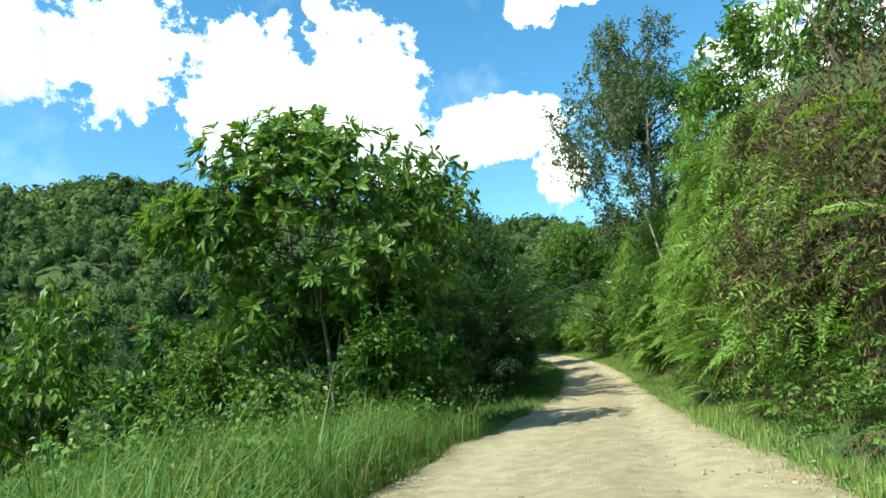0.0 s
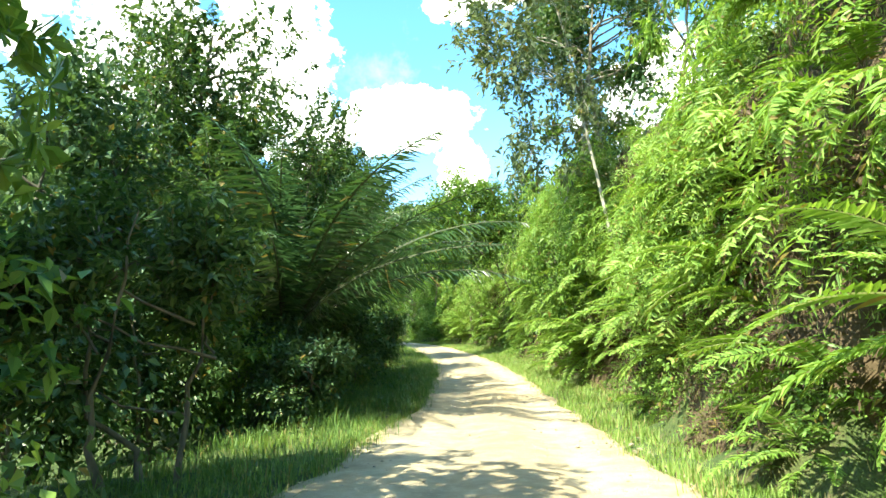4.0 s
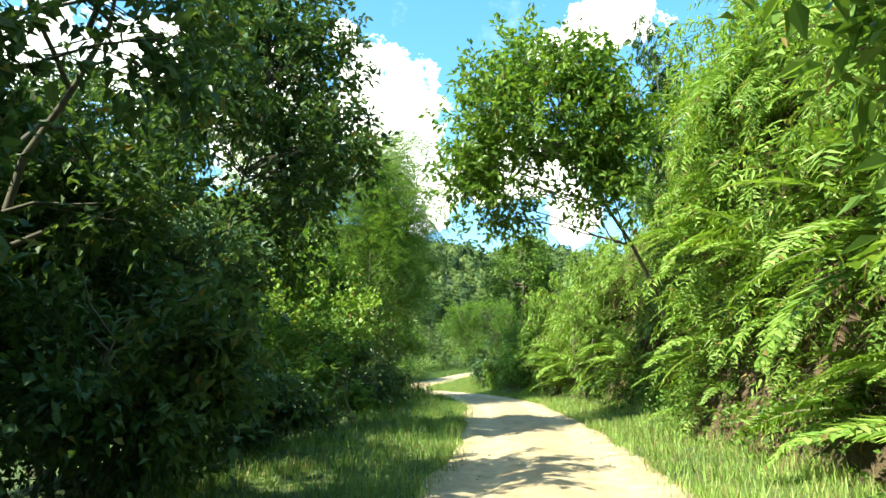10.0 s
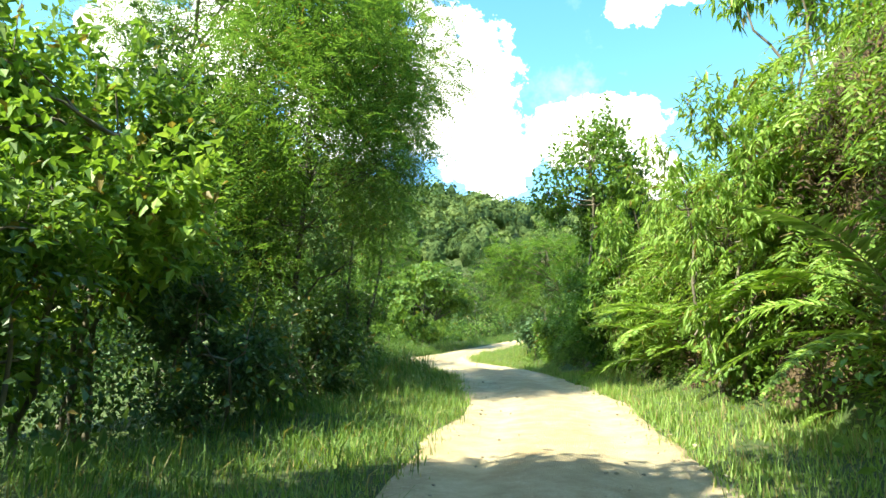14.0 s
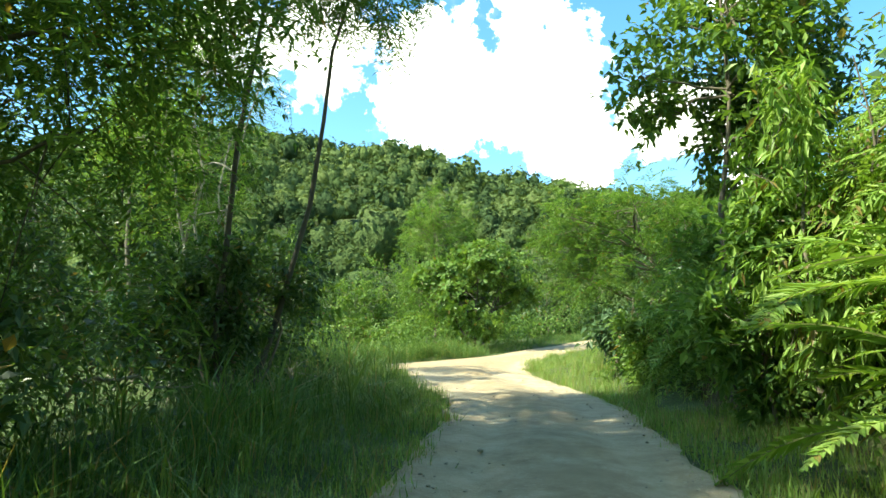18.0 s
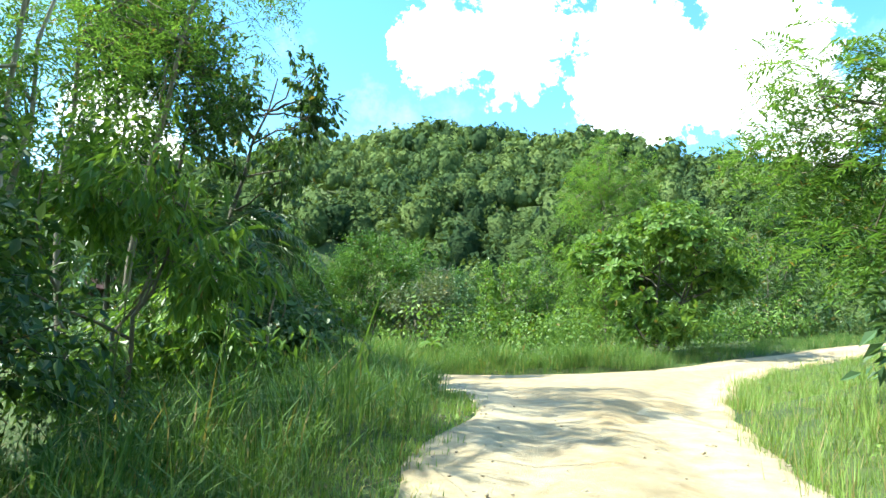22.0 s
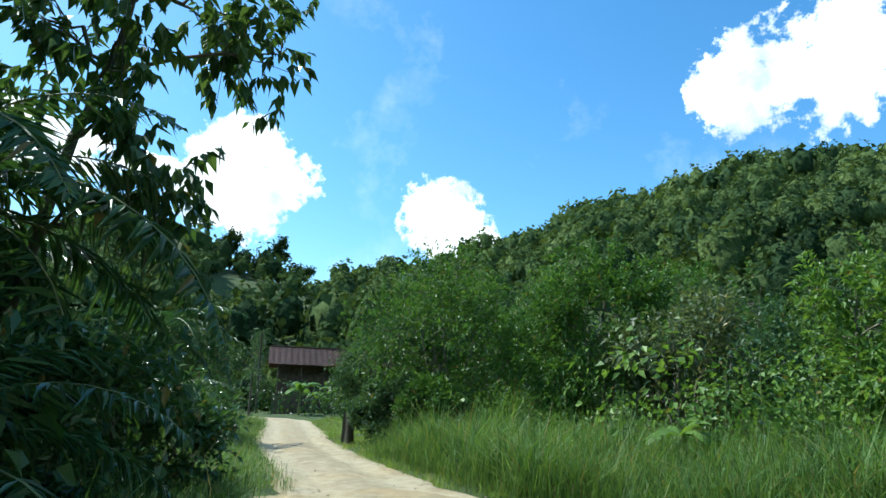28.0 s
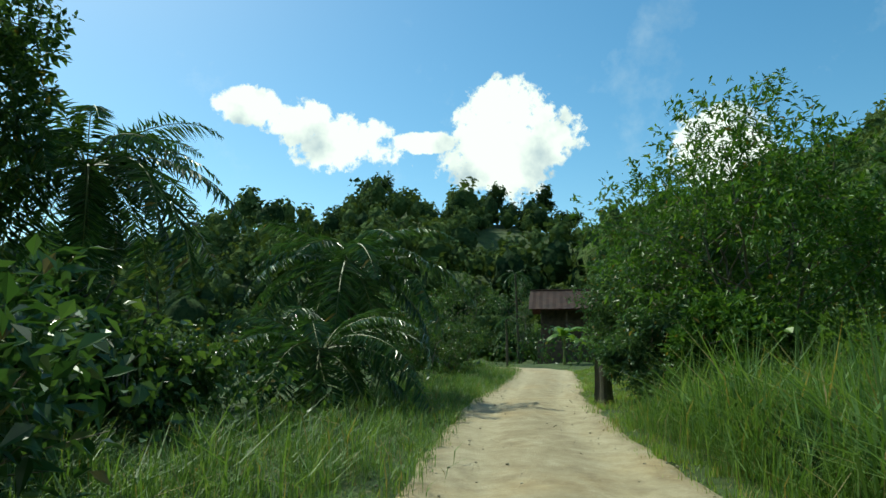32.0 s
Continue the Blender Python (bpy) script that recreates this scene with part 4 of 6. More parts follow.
for k, (x, y, h, r) in enumerate(((4.6, 50.2, 2.4, 1.3), (4.9, 53.6, 2.2, 1.3), (3.0, 56.0, 2.8, 1.5), (3.9, 59.8, 2.4, 1.3), (1.0, 60.5, 3.0, 1.8))):
    tree("shrub", x, y, h, (r, r), "tangled green undergrowth shrub", "shrub", trunk_r=0.04, limbs=8, twigs=60, per=12, size=0.12, width=0.42, leaf=LEAF_DARK if k % 2 else LEAF_GREY, seed=60 + k, fine=1.2, crown_low=0.02, forks=3, clump=0.45, group="undergrowth shrubs")
tree("dark_tree", 1.6, 55.0, 8.5, (2.6, 2.6), "dense shaded tree beside the track", trunk_r=0.09, limbs=18, twigs=62, per=13, size=0.115, width=0.46, leaf=LEAF_DARK, seed=56, crown_low=0.06, forks=2, bark=BARK_DARK, clump=0.38)
tree("dark_tree", 2.2, 62.2, 3.2, (2.0, 1.8), "low dense tree in the shade", trunk_r=0.08, limbs=15, twigs=62, per=13, size=0.11, width=0.44, leaf=LEAF_DARK, seed=57, crown_low=0.03, forks=3, bark=BARK_DARK, clump=0.4)
# --- inside of the bend ---
tree("feathery_tree", -3.6, 67.6, 12.5, (3.4, 3.2), "tall slender tree with feathery leaves", trunk_r=0.1, limbs=20, twigs=38, per=4, kind="feather", size=0.5, width=0.03, leaf=LEAF_FEATHER, seed=70, crown_low=0.38, forks=2, clump=0.38)
tree("broadleaf_tree", -8.4, 73.0, 10.0, (2.3, 2.2), "tree with big drooping leaves above a palm", lean=(1.3, 1.7), trunk_r=0.1, limbs=17, twigs=38, per=8, kind="hang", size=0.2, width=0.5, leaf=LEAF_DARK, seed=71, fine=1.15, crown_low=0.24, bark=BARK_DARK, clump=0.36)
palm(-3.8, 73.0, 1.0, 3.4, 28, "low feather palm with drooping dark fronds", 76, low=-1.0)
palm(-6.6, 72.4, 3.4, 4.8, 40, "feather palm in shade with drooping dark fronds", 72, low=-1.0)
tree("shrub", -0.8, 68.4, 2.9, (2.0, 1.7), "thicket of climbers over a shrub", "shrub", trunk_r=0.05, limbs=10, twigs=66, per=8, kind="hang", size=0.17, width=0.3, leaf=LEAF_LIGHT, seed=73, crown_low=0.0, forks=3, clump=0.45)
tree("shrub", -3.4, 71.4, 2.4, (1.9, 1.6), "dark thicket below a palm", "shrub", trunk_r=0.05, limbs=9, twigs=66, per=8, size=0.17, width=0.45, leaf=LEAF_DARK, seed=74, crown_low=0.0, forks=3, clump=0.45)
tree("shrub", 1.2, 65.0, 3.6, (1.9, 1.7), "thicket of climbers and long grass", "shrub", trunk_r=0.05, limbs=10, twigs=66, per=8, kind="hang", size=0.17, width=0.25, leaf=LEAF_LIGHT, seed=75, crown_low=0.0, forks=3, clump=0.45)
tree("dark_tree", -6.2, 70.0, 9.5, (2.6, 2.4), "shaded tree with dark leaves and hanging climbers", trunk_r=0.1, limbs=26, twigs=62, per=9, size=0.19, width=0.42, leaf=LEAF_DARK, seed=77, fine=1.3, crown_low=0.2, forks=2, bark=BARK_DARK, clump=0.38)
tree("feathery_tree", 0.6, 63.6, 8.6, (2.4, 2.4), "slender pale-stemmed tree with feathery leaves", trunk_r=0.06, limbs=11, twigs=36, per=4, kind="feather", size=0.5, width=0.032, leaf=LEAF_FEATHER, seed=78, crown_low=0.3, forks=4, bark=BARK_PALE, clump=0.36)
for k, (x, y, h, r) in enumerate(((-5.6, 74.0, 2.4, 1.5), (-8.6, 75.2, 2.2, 1.4))):
    tree("shrub", x, y, h, (r, r), "dark shaded shrub under a palm", "shrub", trunk_r=0.04, limbs=11, twigs=66, per=8, size=0.12, width=0.45, leaf=LEAF_PALM, seed=86 + k, crown_low=0.0, forks=3, clump=0.42, group="shrubs under the palm")
# --- left of the last stretch ---
tree("broadleaf_tree", -16.6, 70.1, 9.4, (2.2, 2.2), "tall leafy tree against the sky", trunk_r=0.1, limbs=26, twigs=56, per=9, size=0.18, width=0.5, leaf=LEAF_DARK, seed=80, fine=1.3, crown_low=0.22, forks=2, bark=BARK_DARK, clump=0.36)
palm(-19.6, 71.8, 5.7, 4.4, 36, "feather palm standing over the thicket", 81, low=-0.7)
tree("dark_tree", -12.6, 70.5, 9.5, (2.6, 2.6), "shaded tree with dark leaves", trunk_r=0.1, limbs=18, twigs=52, per=9, size=0.18, width=0.45, leaf=LEAF_DARK, seed=84, fine=1.3, crown_low=0.1, forks=2, bark=BARK_DARK, clump=0.36)
tree("dark_tree", -16.5, 73.4, 2.8, (2.0, 1.9), "low dark tree beside the palm", trunk_r=0.08, limbs=14, twigs=52, per=9, size=0.18, width=0.45, leaf=LEAF_DARK, seed=85, crown_low=0.02, forks=3, bark=BARK_DARK, clump=0.38)
palm(-24.6, 77.4, 4.0, 4.6, 34, "low feather palm with glossy arching fronds", 82)
palm(-20.0, 76.8, 1.3, 3.8, 28, "low feather palm with glossy arching fronds", 83)
for k, (x, y, h, r) in enumerate(((-11.5, 74.2, 2.0, 1.5), (-15.5, 74.6, 1.6, 1.4), (-22.0, 71.0, 3.2, 2.2), (-30.5, 79.0, 2.6, 1.8), (-34.0, 81.0, 2.6, 1.8))):
    tree("shrub", x, y, h, (r, r), "shady thicket shrub beside the track", "shrub", trunk_r=0.05, limbs=9, twigs=60, per=8, size=0.13, width=0.45, leaf=LEAF_DARK, seed=90 + k, fine=1.4, crown_low=0.0, forks=3, clump=0.45, group="thicket shrubs")
# --- beyond the bend ---
for k, (x, y, h, r) in enumerate(((-20.2, 87.4, 7.2, 4.5), (-24.4, 86.9, 5.2, 2.9), (-14.6, 89.8, 6.8, 3.3), (-21.0, 85.2, 2.4, 1.7), (-18.2, 85.6, 2.2, 1.6))):
    tree("willow_bush", x, y, h, (r, r * 0.9), "big spreading bush with willow-like green leaves", "bush", trunk_r=0.07, limbs=34, twigs=72, per=9, kind="twig", size=0.17, width=0.36, leaf=(LEAF_BROAD, LEAF_GREY)[k % 2], seed=1000 + k, fine=1.25,
         crown_low=0.03, forks=5, clump=0.34, group="willow-leaved bushes")
tree("round_bush", -10.4, 88.9, 4.4, (2.5, 2.3), "yellowish spreading bush with seed heads", "bush", trunk_r=0.07, limbs=13, twigs=64, per=9, size=0.18, width=0.4, leaf=LEAF_OLIVE, seed=101, crown_low=0.02, forks=4, clump=0.38)
tree("whorled_shrub_tree", 2.0, 88.4, 6.2, (4.3, 3.4), "big bush with whorls of long bright green leaves", trunk_r=0.09, bark=BARK_DARK, limbs=28, twigs=64, per=11, kind="whorl", size=0.23, width=0.34, leaf=LEAF_LIGHT, seed=102, crown_low=0.08, forks=5, clump=0.33)
tree("feathery_tree", -1.4, 91.2, 10.0, (2.7, 2.5), "tall feathery tree behind the bushes", trunk_r=0.11, limbs=28, twigs=40, per=4, kind="feather", size=0.6, width=0.036, leaf=LEAF_FEATHER, seed=103, crown_low=0.15, clump=0.36)
for k, (x, y, h, r) in enumerate(((-6.5, 91.5, 4.6, 2.6), (-9.0, 98.0, 7.0, 3.2), (-15.0, 97.0, 7.0, 3.4), (-23.0, 93.0, 6.5, 3.2), (-4.0, 99.0, 7.5, 3.2), (4.5, 103.0, 8.0, 3.5), (-28.0, 97.0, 7.5, 3.6), (-20.0, 104.0, 8.5, 4.0), (-10.0, 107.0, 9.0, 4.0))):
    tree("bush", x, y, h, (r, r), "leafy bush at the foot of the hill", "bush", trunk_r=0.06, limbs=11, twigs=54, per=8, size=0.24, width=0.45, leaf=(LEAF_LIGHT, LEAF_DARK, LEAF_GREY, LEAF_BROAD)[k % 4], seed=110 + k, fine=1.4, crown_low=0.0, forks=3, clump=0.42, group="bushes at the hill foot")
# --- right bank ---
tree("tall_bank_tree", 11.0, 29.0, 12.6, (3.2, 2.8), "tall grey-green tree with a pale leaning trunk", lean=(-2.0, 0.8), trunk_r=0.06, limbs=24, twigs=50, per=8, size=0.17, width=0.45, leaf=LEAF_OLIVE, seed=120, crown_low=0.3, bark=BARK_PALE, clump=0.34, z=2.0)
tree("tall_bank_tree", 13.4, 37.0, 12.6, (4.2, 3.4), "tall full-crowned tree with grey-green leaves on top of the bank", trunk_r=0.16, limbs=34, twigs=56, per=9, size=0.17, width=0.5, leaf=LEAF_OLIVE, seed=127, crown_low=0.22, clump=0.3, fine=1.2)
tree("tall_bank_tree", 12.6, 33.5, 8.0, (3.0, 2.8), "dense dark tree on top of the bank", trunk_r=0.13, limbs=13, twigs=66, per=9, size=0.18, width=0.5, leaf=LEAF_DARK, seed=121, crown_low=0.25, clump=0.38)
tree("bank_bush", 10.6, 31.6, 5.6, (1.9, 2.4), "tall leafy bush hiding a pale trunk on the bank", "bush", trunk_r=0.06, limbs=20, twigs=62, per=9, size=0.16, width=0.42, leaf=LEAF_LIGHT, seed=129, fine=1.2, crown_low=0.05, forks=3, clump=0.36)
tree("leaning_tree", 13.9, 46.3, 8.6, (2.8, 2.6), "tree with a thin pale leaning trunk and a full green crown", lean=(-4.3, -1.6), trunk_r=0.065, limbs=42, twigs=54, per=9, size=0.17, width=0.5, leaf=LEAF_LIGHT, seed=122, crown_low=0.34, bark=BARK, clump=0.36, z=1.45, bend=0.2, fine=1.25)
tree("bank_bush", 12.2, 52.7, 5.0, (1.6, 2.0), "mounded bush with hanging yellow-green leaves on the bank", "bush", trunk_r=0.05, limbs=16, twigs=64, per=9, kind="hang", size=0.17, width=0.26, leaf=LEAF_FERN, seed=128, fine=1.5, crown_low=0.0, forks=3, clump=0.38)
tree("bank_bush", 14.2, 49.6, 7.0, (2.0, 2.2), "tall dark bush with hanging leaves on the bank", "bush", trunk_r=0.06, limbs=14, twigs=60, per=9, kind="hang", size=0.19, width=0.3, leaf=LEAF_DARK, seed=126, crown_low=0.0, forks=3, clump=0.4)
tree("big_leaf_tree", 11.2, 62.8, 8.2, (1.9, 2.1), "tree with big pale leaves above the bank", trunk_r=0.07, limbs=20, twigs=44, per=8, size=0.17, width=0.55, leaf=LEAF_LIGHT, seed=124, fine=1.2, crown_low=0.3, clump=0.4)
tree("bank_bush", 12.4, 63.8, 5.0, (1.7, 1.6), "tall green bush below a pale-leaved tree", "bush", trunk_r=0.04, limbs=16, twigs=56, per=8, size=0.16, width=0.42, leaf=LEAF_GREY, seed=152, fine=1.2, crown_low=0.0, forks=3, clump=0.4)
tree("bank_bush", 11.4, 61.2, 3.4, (1.5, 1.3), "leafy bush hiding a trunk at the foot of the bank", "bush", trunk_r=0.04, limbs=14, twigs=56, per=8, size=0.15, width=0.45, leaf=LEAF_FEATHER, seed=151, fine=1.2, crown_low=0.0, forks=3, clump=0.4)
tree("bank_bush", 12.0, 59.8, 4.8, (1.5, 1.8), "mounded bush with hanging fern-like leaves above the track", "bush", trunk_r=0.05, limbs=16, twigs=58, per=9, kind="hang", size=0.18, width=0.26, leaf=LEAF_FERN, seed=150, fine=1.2, crown_low=0.0, forks=3, clump=0.38)
tree("feathery_tree", 10.6, 71.2, 5.2, (2.7, 2.5), "spreading tree with feathery leaves at the fork", lean=(-0.7, 0.2), trunk_r=0.1, limbs=16, twigs=38, per=4, kind="feather", size=0.55, width=0.034, leaf=LEAF_FEATHER, seed=125, fine=1.3, crown_low=0.12, clump=0.4)
for k, (x, y, h, r) in enumerate(((10.2, 67.0, 2.3, 1.5), (12.0, 63.8, 3.0, 1.8), (9.6, 69.6, 1.8, 1.3), (12.5, 74.0, 4.6, 2.4), (14.5, 82.0, 6.0, 3.2), (12.5, 78.5, 3.2, 1.9))):
    tree("bush", x, y, h, (r, r), "sunlit bush on the inner side of the fork", "bush", trunk_r=0.05, limbs=9, twigs=58, per=8, size=0.2, width=0.42, leaf=(LEAF_LIGHT, LEAF_FEATHER, LEAF_GREY)[k % 3], fine=1.3, seed=130 + k, crown_low=0.0, forks=3, clump=0.45, group="bushes at the fork")
for k, (x, y, h, r) in enumerate(((9.6, 14.0, 4.4, 1.9), (10.4, 20.0, 5.2, 2.2), (11.2, 25.0, 4.6, 2.0), (14.5, 39.0, 5.0, 2.4), (14.8, 44.5, 5.5, 2.4), (15.0, 50.0, 5.0, 2.4), (14.6, 55.0, 4.6, 2.2), (8.8, 8.0, 4.4, 2.0))):
    tree("bank_bush", x, y, h, (r, r), "leafy bush on the top of the bank", "bush", trunk_r=0.06, limbs=10, twigs=56, per=8, kind=("hang", "twig")[k % 2], size=0.2, width=(0.28, 0.45)[k % 2], leaf=(LEAF_FERN, LEAF_LIGHT)[k % 2], seed=140 + k, crown_low=0.0, forks=3, clump=0.42, group="bushes on the bank")


# ---- ferns and drapes on the bank ----
def on_face(y_lo, y_hi, n, rng, u_lo, u_hi):
    """Places on the face of the bank, by the share of its height: x, y, z and the way that faces the track."""
    tan = unit(np.gradient(MAIN[:, :2], axis=0))
    i = np.where((MAIN[:, 1] > y_lo) & (MAIN[:, 1] < y_hi) & (MAIN[:, 0] > -4))[0]
    i = i[rng.randint(0, len(i), n)]
    p, t = MAIN[i], tan[i]
    u = rng.uniform(u_lo, u_hi, n)
    step = np.linspace(0, 1, 60)
    d = bank_foot(p[:, 1]) + 1.9 * np.interp(u, smooth(step), step)
    x, y = p[:, 0] + t[:, 1] * d, p[:, 1] - t[:, 0] * d + rng.uniform(-0.25, 0.25, n)
    return x, y, land(x, y), np.arctan2(t[:, 0], -t[:, 1])


def drape_stuff(name, label, mounds, per, y_lo, y_hi, u_lo, u_hi, mat, seed, length, leaflet, width, pairs, rise, arch, vee=0.0, radius=0.8, ragged=0.22, out=0.45):
    """Mounds of fronds that stick out of the face of the bank and hang down, joined."""
    rng = np.random.RandomState(seed)
    x, y, z, a = on_face(y_lo, y_hi, mounds, rng, u_lo, u_hi)
    stock = [frond_arrays(length, pairs, leaflet, width, arch * rng.uniform(0.7, 1.2), rng, rise * rng.uniform(0.7, 1.3), 0.85, vee, ragged)[1] for k in range(10)]
    parts = []
    for k in range(len(x)):
        big = radius * rng.uniform(0.55, 1.45)
        push = big * out
        for q in range(int(per * (big / radius) ** 1.5) + 2):
            v, f = stock[rng.randint(10)]
            ang = a[k] + rng.normal(0, 0.75)
            s = rng.uniform(0.65, 1.2)
            m = np.array(Euler((rng.normal(0, 0.3), rng.normal(0, 0.3), ang)).to_matrix()) * s
            side = rng.normal(0, 0.45) * big
            r = push * rng.uniform(0.0, 1.0)
            off = np.array([x[k] + math.cos(a[k]) * r - math.sin(a[k]) * side, y[k] + math.sin(a[k]) * r + math.cos(a[k]) * side, z[k] + big * rng.uniform(-0.5, 0.7)])
            parts.append((v @ m.T + off, f))
    return tagged(new(name, mesh_of(name, *join(parts), mat)), label, "ferns", kind="stuff")


drape_stuff("fern_thicket", "thick bright green fern thicket hanging over the bank", 215, 16, 10, 67, 0.3, 1.0, LEAF_FERN, 201, 1.0, 0.25, 0.04, 10, 0.5, 2.1, 0.0, 0.85, out=0.8)
drape_stuff("fern_thicket", "yellow-green fern cover on the bank", 145, 12, 10.5, 67, 0.1, 1.0, LEAF_LIGHT, 204, 0.75, 0.18, 0.04, 9, 0.3, 1.7, 0.0, 0.7, out=0.3)
drape_stuff("dry_fern_thicket", "dead brown fern mats hanging on the bank", 150, 10, 0, 60, 0.05, 0.7, LEAF_DRY, 202, 1.0, 0.13, 0.028, 9, -0.6, 1.0, -0.3, 0.6, 0.35, out=0.35)
drape_stuff("fern_thicket", "light ferns low on the face of the bank", 150, 11, 6, 66, 0.05, 0.5, LEAF_FERN, 207, 0.7, 0.17, 0.036, 9, 0.6, 1.8, 0.1, 0.55, out=0.35)
drape_stuff("dry_fern_thicket", "curtain of dead brown fronds on the steep earth bank", 150, 13, -3, 14, 0.35, 1.0, LEAF_DRY, 205, 1.1, 0.14, 0.03, 9, -0.5, 1.0, -0.3, 0.8, 0.35, out=1.35)
drape_stuff("dry_fern_thicket", "brown dead fronds in the hollow of the bank", 50, 14, 43, 62, 0.3, 0.85, LEAF_DRY, 206, 1.1, 0.14, 0.03, 9, -0.5, 1.0, -0.3, 0.8, 0.35, out=0.9)
drape_stuff("fern_thicket", "ferns in the hollow of the bank", 55, 14, 39, 51, 0.05, 1.0, LEAF_FERN, 208, 0.9, 0.2, 0.038, 10, 0.4, 2.0, 0.0, 0.75, out=0.5)
drape_stuff("fern_thicket", "bright fern curtain hanging over the bank edge", 60, 15, 30, 43.5, 0.45, 1.0, LEAF_FERN, 210, 1.15, 0.24, 0.04, 11, 0.4, 2.2, 0.0, 0.9, out=1.3)
drape_stuff("dry_fern_thicket", "brown dead fronds and roots covering the bare bank", 130, 10, 18, 56, 0.0, 0.9, LEAF_DRY, 209, 1.0, 0.12, 0.028, 8, -0.7, 0.8, -0.2, 0.7, 0.4, out=0.15)
drape_stuff("low_fern_growth", "low ferns and herbs at the foot of the bank", 400, 7, -2, 68, 0.0, 0.25, LEAF_LIGHT, 203, 0.45, 0.12, 0.036, 7, 0.9, 1.5, 0.1, 0.3)


rng = np.random.RandomState(77)
fx, fy, fz, fa = on_face(2, 66, 140, rng, 0.02, 0.7)
for k in range(len(fx)):
    dry = rng.uniform() < 0.12
    fern(fx[k], fy[k], fz[k], rng.uniform(0.9, 1.7), 7, rng, "dry brown fern hanging on the earth bank" if dry else "bright green fern on the earth bank", fa[k], KIT_DRY if dry else KIT_FERN, droop=0.15)

for k, (lo, hi) in enumerate(((12, 17), (16, 22), (24, 33), (24, 33), (24, 33), (32, 40), (34, 42), (37, 44), (44, 50), (50, 58), (50, 58), (36, 42), (58, 63))):
    gx2, gy2, gz2, ga2 = on_face(lo, hi, 2, rng, 0.05, 0.4)
    for q in range(2):
        fern(gx2[q], gy2[q], gz2[q], rng.uniform(2.0, 2.5), 6, rng, "large light green fern arching out of the bank", ga2[q], KIT_FERN, droop=0.1)


hx, hy, hz, ha = on_face(10.5, 62, 90, rng, 0.35, 1.0)
for k in range(len(hx)):
    fern(hx[k] + 0.45 * math.cos(ha[k]), hy[k] + 0.45 * math.sin(ha[k]), hz[k], rng.uniform(0.9, 1.45), 11, rng, "coarse light green fern clump hanging down the bank", ha[k], KIT_HANG, droop=0.1)


# ---- grass ----
def grass_stuff(name, label, x, y, height, spread, per, seed, mat=GRASS, blade=0.014, lean=0.4, plain=True):
    """Tufts of bent blades, joined."""
    rng = np.random.RandomState(seed)
    z = land(x, y)
    n = len(x)
    if height < 0.3:
        blade, per = blade * 0.7, int(per * 0.95)
    else:
        blade, per = blade * 0.4, int(per * (2.4 if plain else 1.5))
    h = np.repeat(height * rng.uniform(0.45, 1.15, n) * (1 + 0.35 * lumps(x, y, 2.2, seed)), per) * rng.uniform(0.6, 1.1, n * per)
    base = np.stack([np.repeat(x, per), np.repeat(y, per), np.repeat(z, per) - 0.02], 1)
    base[:, :2] += rng.normal(0, spread, (n * per, 2))
    a = rng.uniform(0, 2 * np.pi, n * per)
    out = np.stack([np.cos(a), np.sin(a), np.zeros(n * per)], 1)
    side = np.stack([-np.sin(a), np.cos(a), np.zeros(n * per)], 1)
    le = rng.uniform(0.1, 1.0, n * per)[:, None] * lean * 2
    up = np.array([0, 0, 1.0])
    H = h[:, None]
    w = (blade * rng.uniform(0.7, 1.4, n * per))[:, None] * (0.6 + 0.4 * H / max(height, 0.1))
    m1 = base + up * H * 0.45 + out * H * le * 0.14
    tip = base + up * H * (1.0 - 0.35 * le) + out * H * le * 0.95
    if plain:
        v = np.stack([base - side * w, base + side * w, np.where(rng.uniform(0, 1, (n * per, 1)) < 0.25, m1 + up * H * 0.2, tip)], 1)
        f = np.arange(n * per * 3).reshape(-1, 3)
        return tagged(new(name, mesh_of(name, v.reshape(-1, 3), f, mat)), label, "grass", kind="stuff")
    v = np.stack([base, m1 + side * w, tip, m1 - side * w], 1)
    q = np.arange(n * per)[:, None] * 4
    f = np.concatenate([q + [[0, 1, 3]], q + [[3, 1, 2]]], 1).reshape(-1, 3)
    return tagged(new(name, mesh_of(name, v.reshape(-1, 3), f, mat)), label, "grass", kind="stuff")


def strew(line, lo, hi, y_lo, y_hi, n, seed, x_lo=-60, x_hi=60):
    """Random places beside a track, between two distances (minus is left)."""
    rng = np.random.RandomState(seed)
    tan = unit(np.gradient(line[:, :2], axis=0))
    i = rng.randint(0, len(line), n * 12)
    d = rng.uniform(lo, hi, n * 12)
    x = line[i, 0] + tan[i, 1] * d + rng.uniform(-0.3, 0.3, n * 12)
    y = line[i, 1] - tan[i, 0] * d + rng.uniform(-0.3, 0.3, n * 12)
    dm, d2 = beside(MAIN, x, y)[0], beside(BRANCH, x, y)[0]
    clay = (x > -10) & (y > 63.5) & (y < junction_edge(x) - 0.2) & (dm > np.where(y > 72, -2.3, -1.1)) & (d2 < 1.2)
    d1, d2 = np.abs(dm), np.abs(d2)
    if lo * hi > 0:
        clay = clay | (d1 < np.where(dm < 0, left_half(x, y), right_half(x, y)) - 0.12) | (d2 < 1.3)
    ok = (y > y_lo) & (y < y_hi) & (x > x_lo) & (x < x_hi) & (np.minimum(d1, d2) > (min(abs(lo), abs(hi)) if lo * hi > 0 else 0) - 0.25) & ~clay
    return x[ok][:n], y[ok][:n]


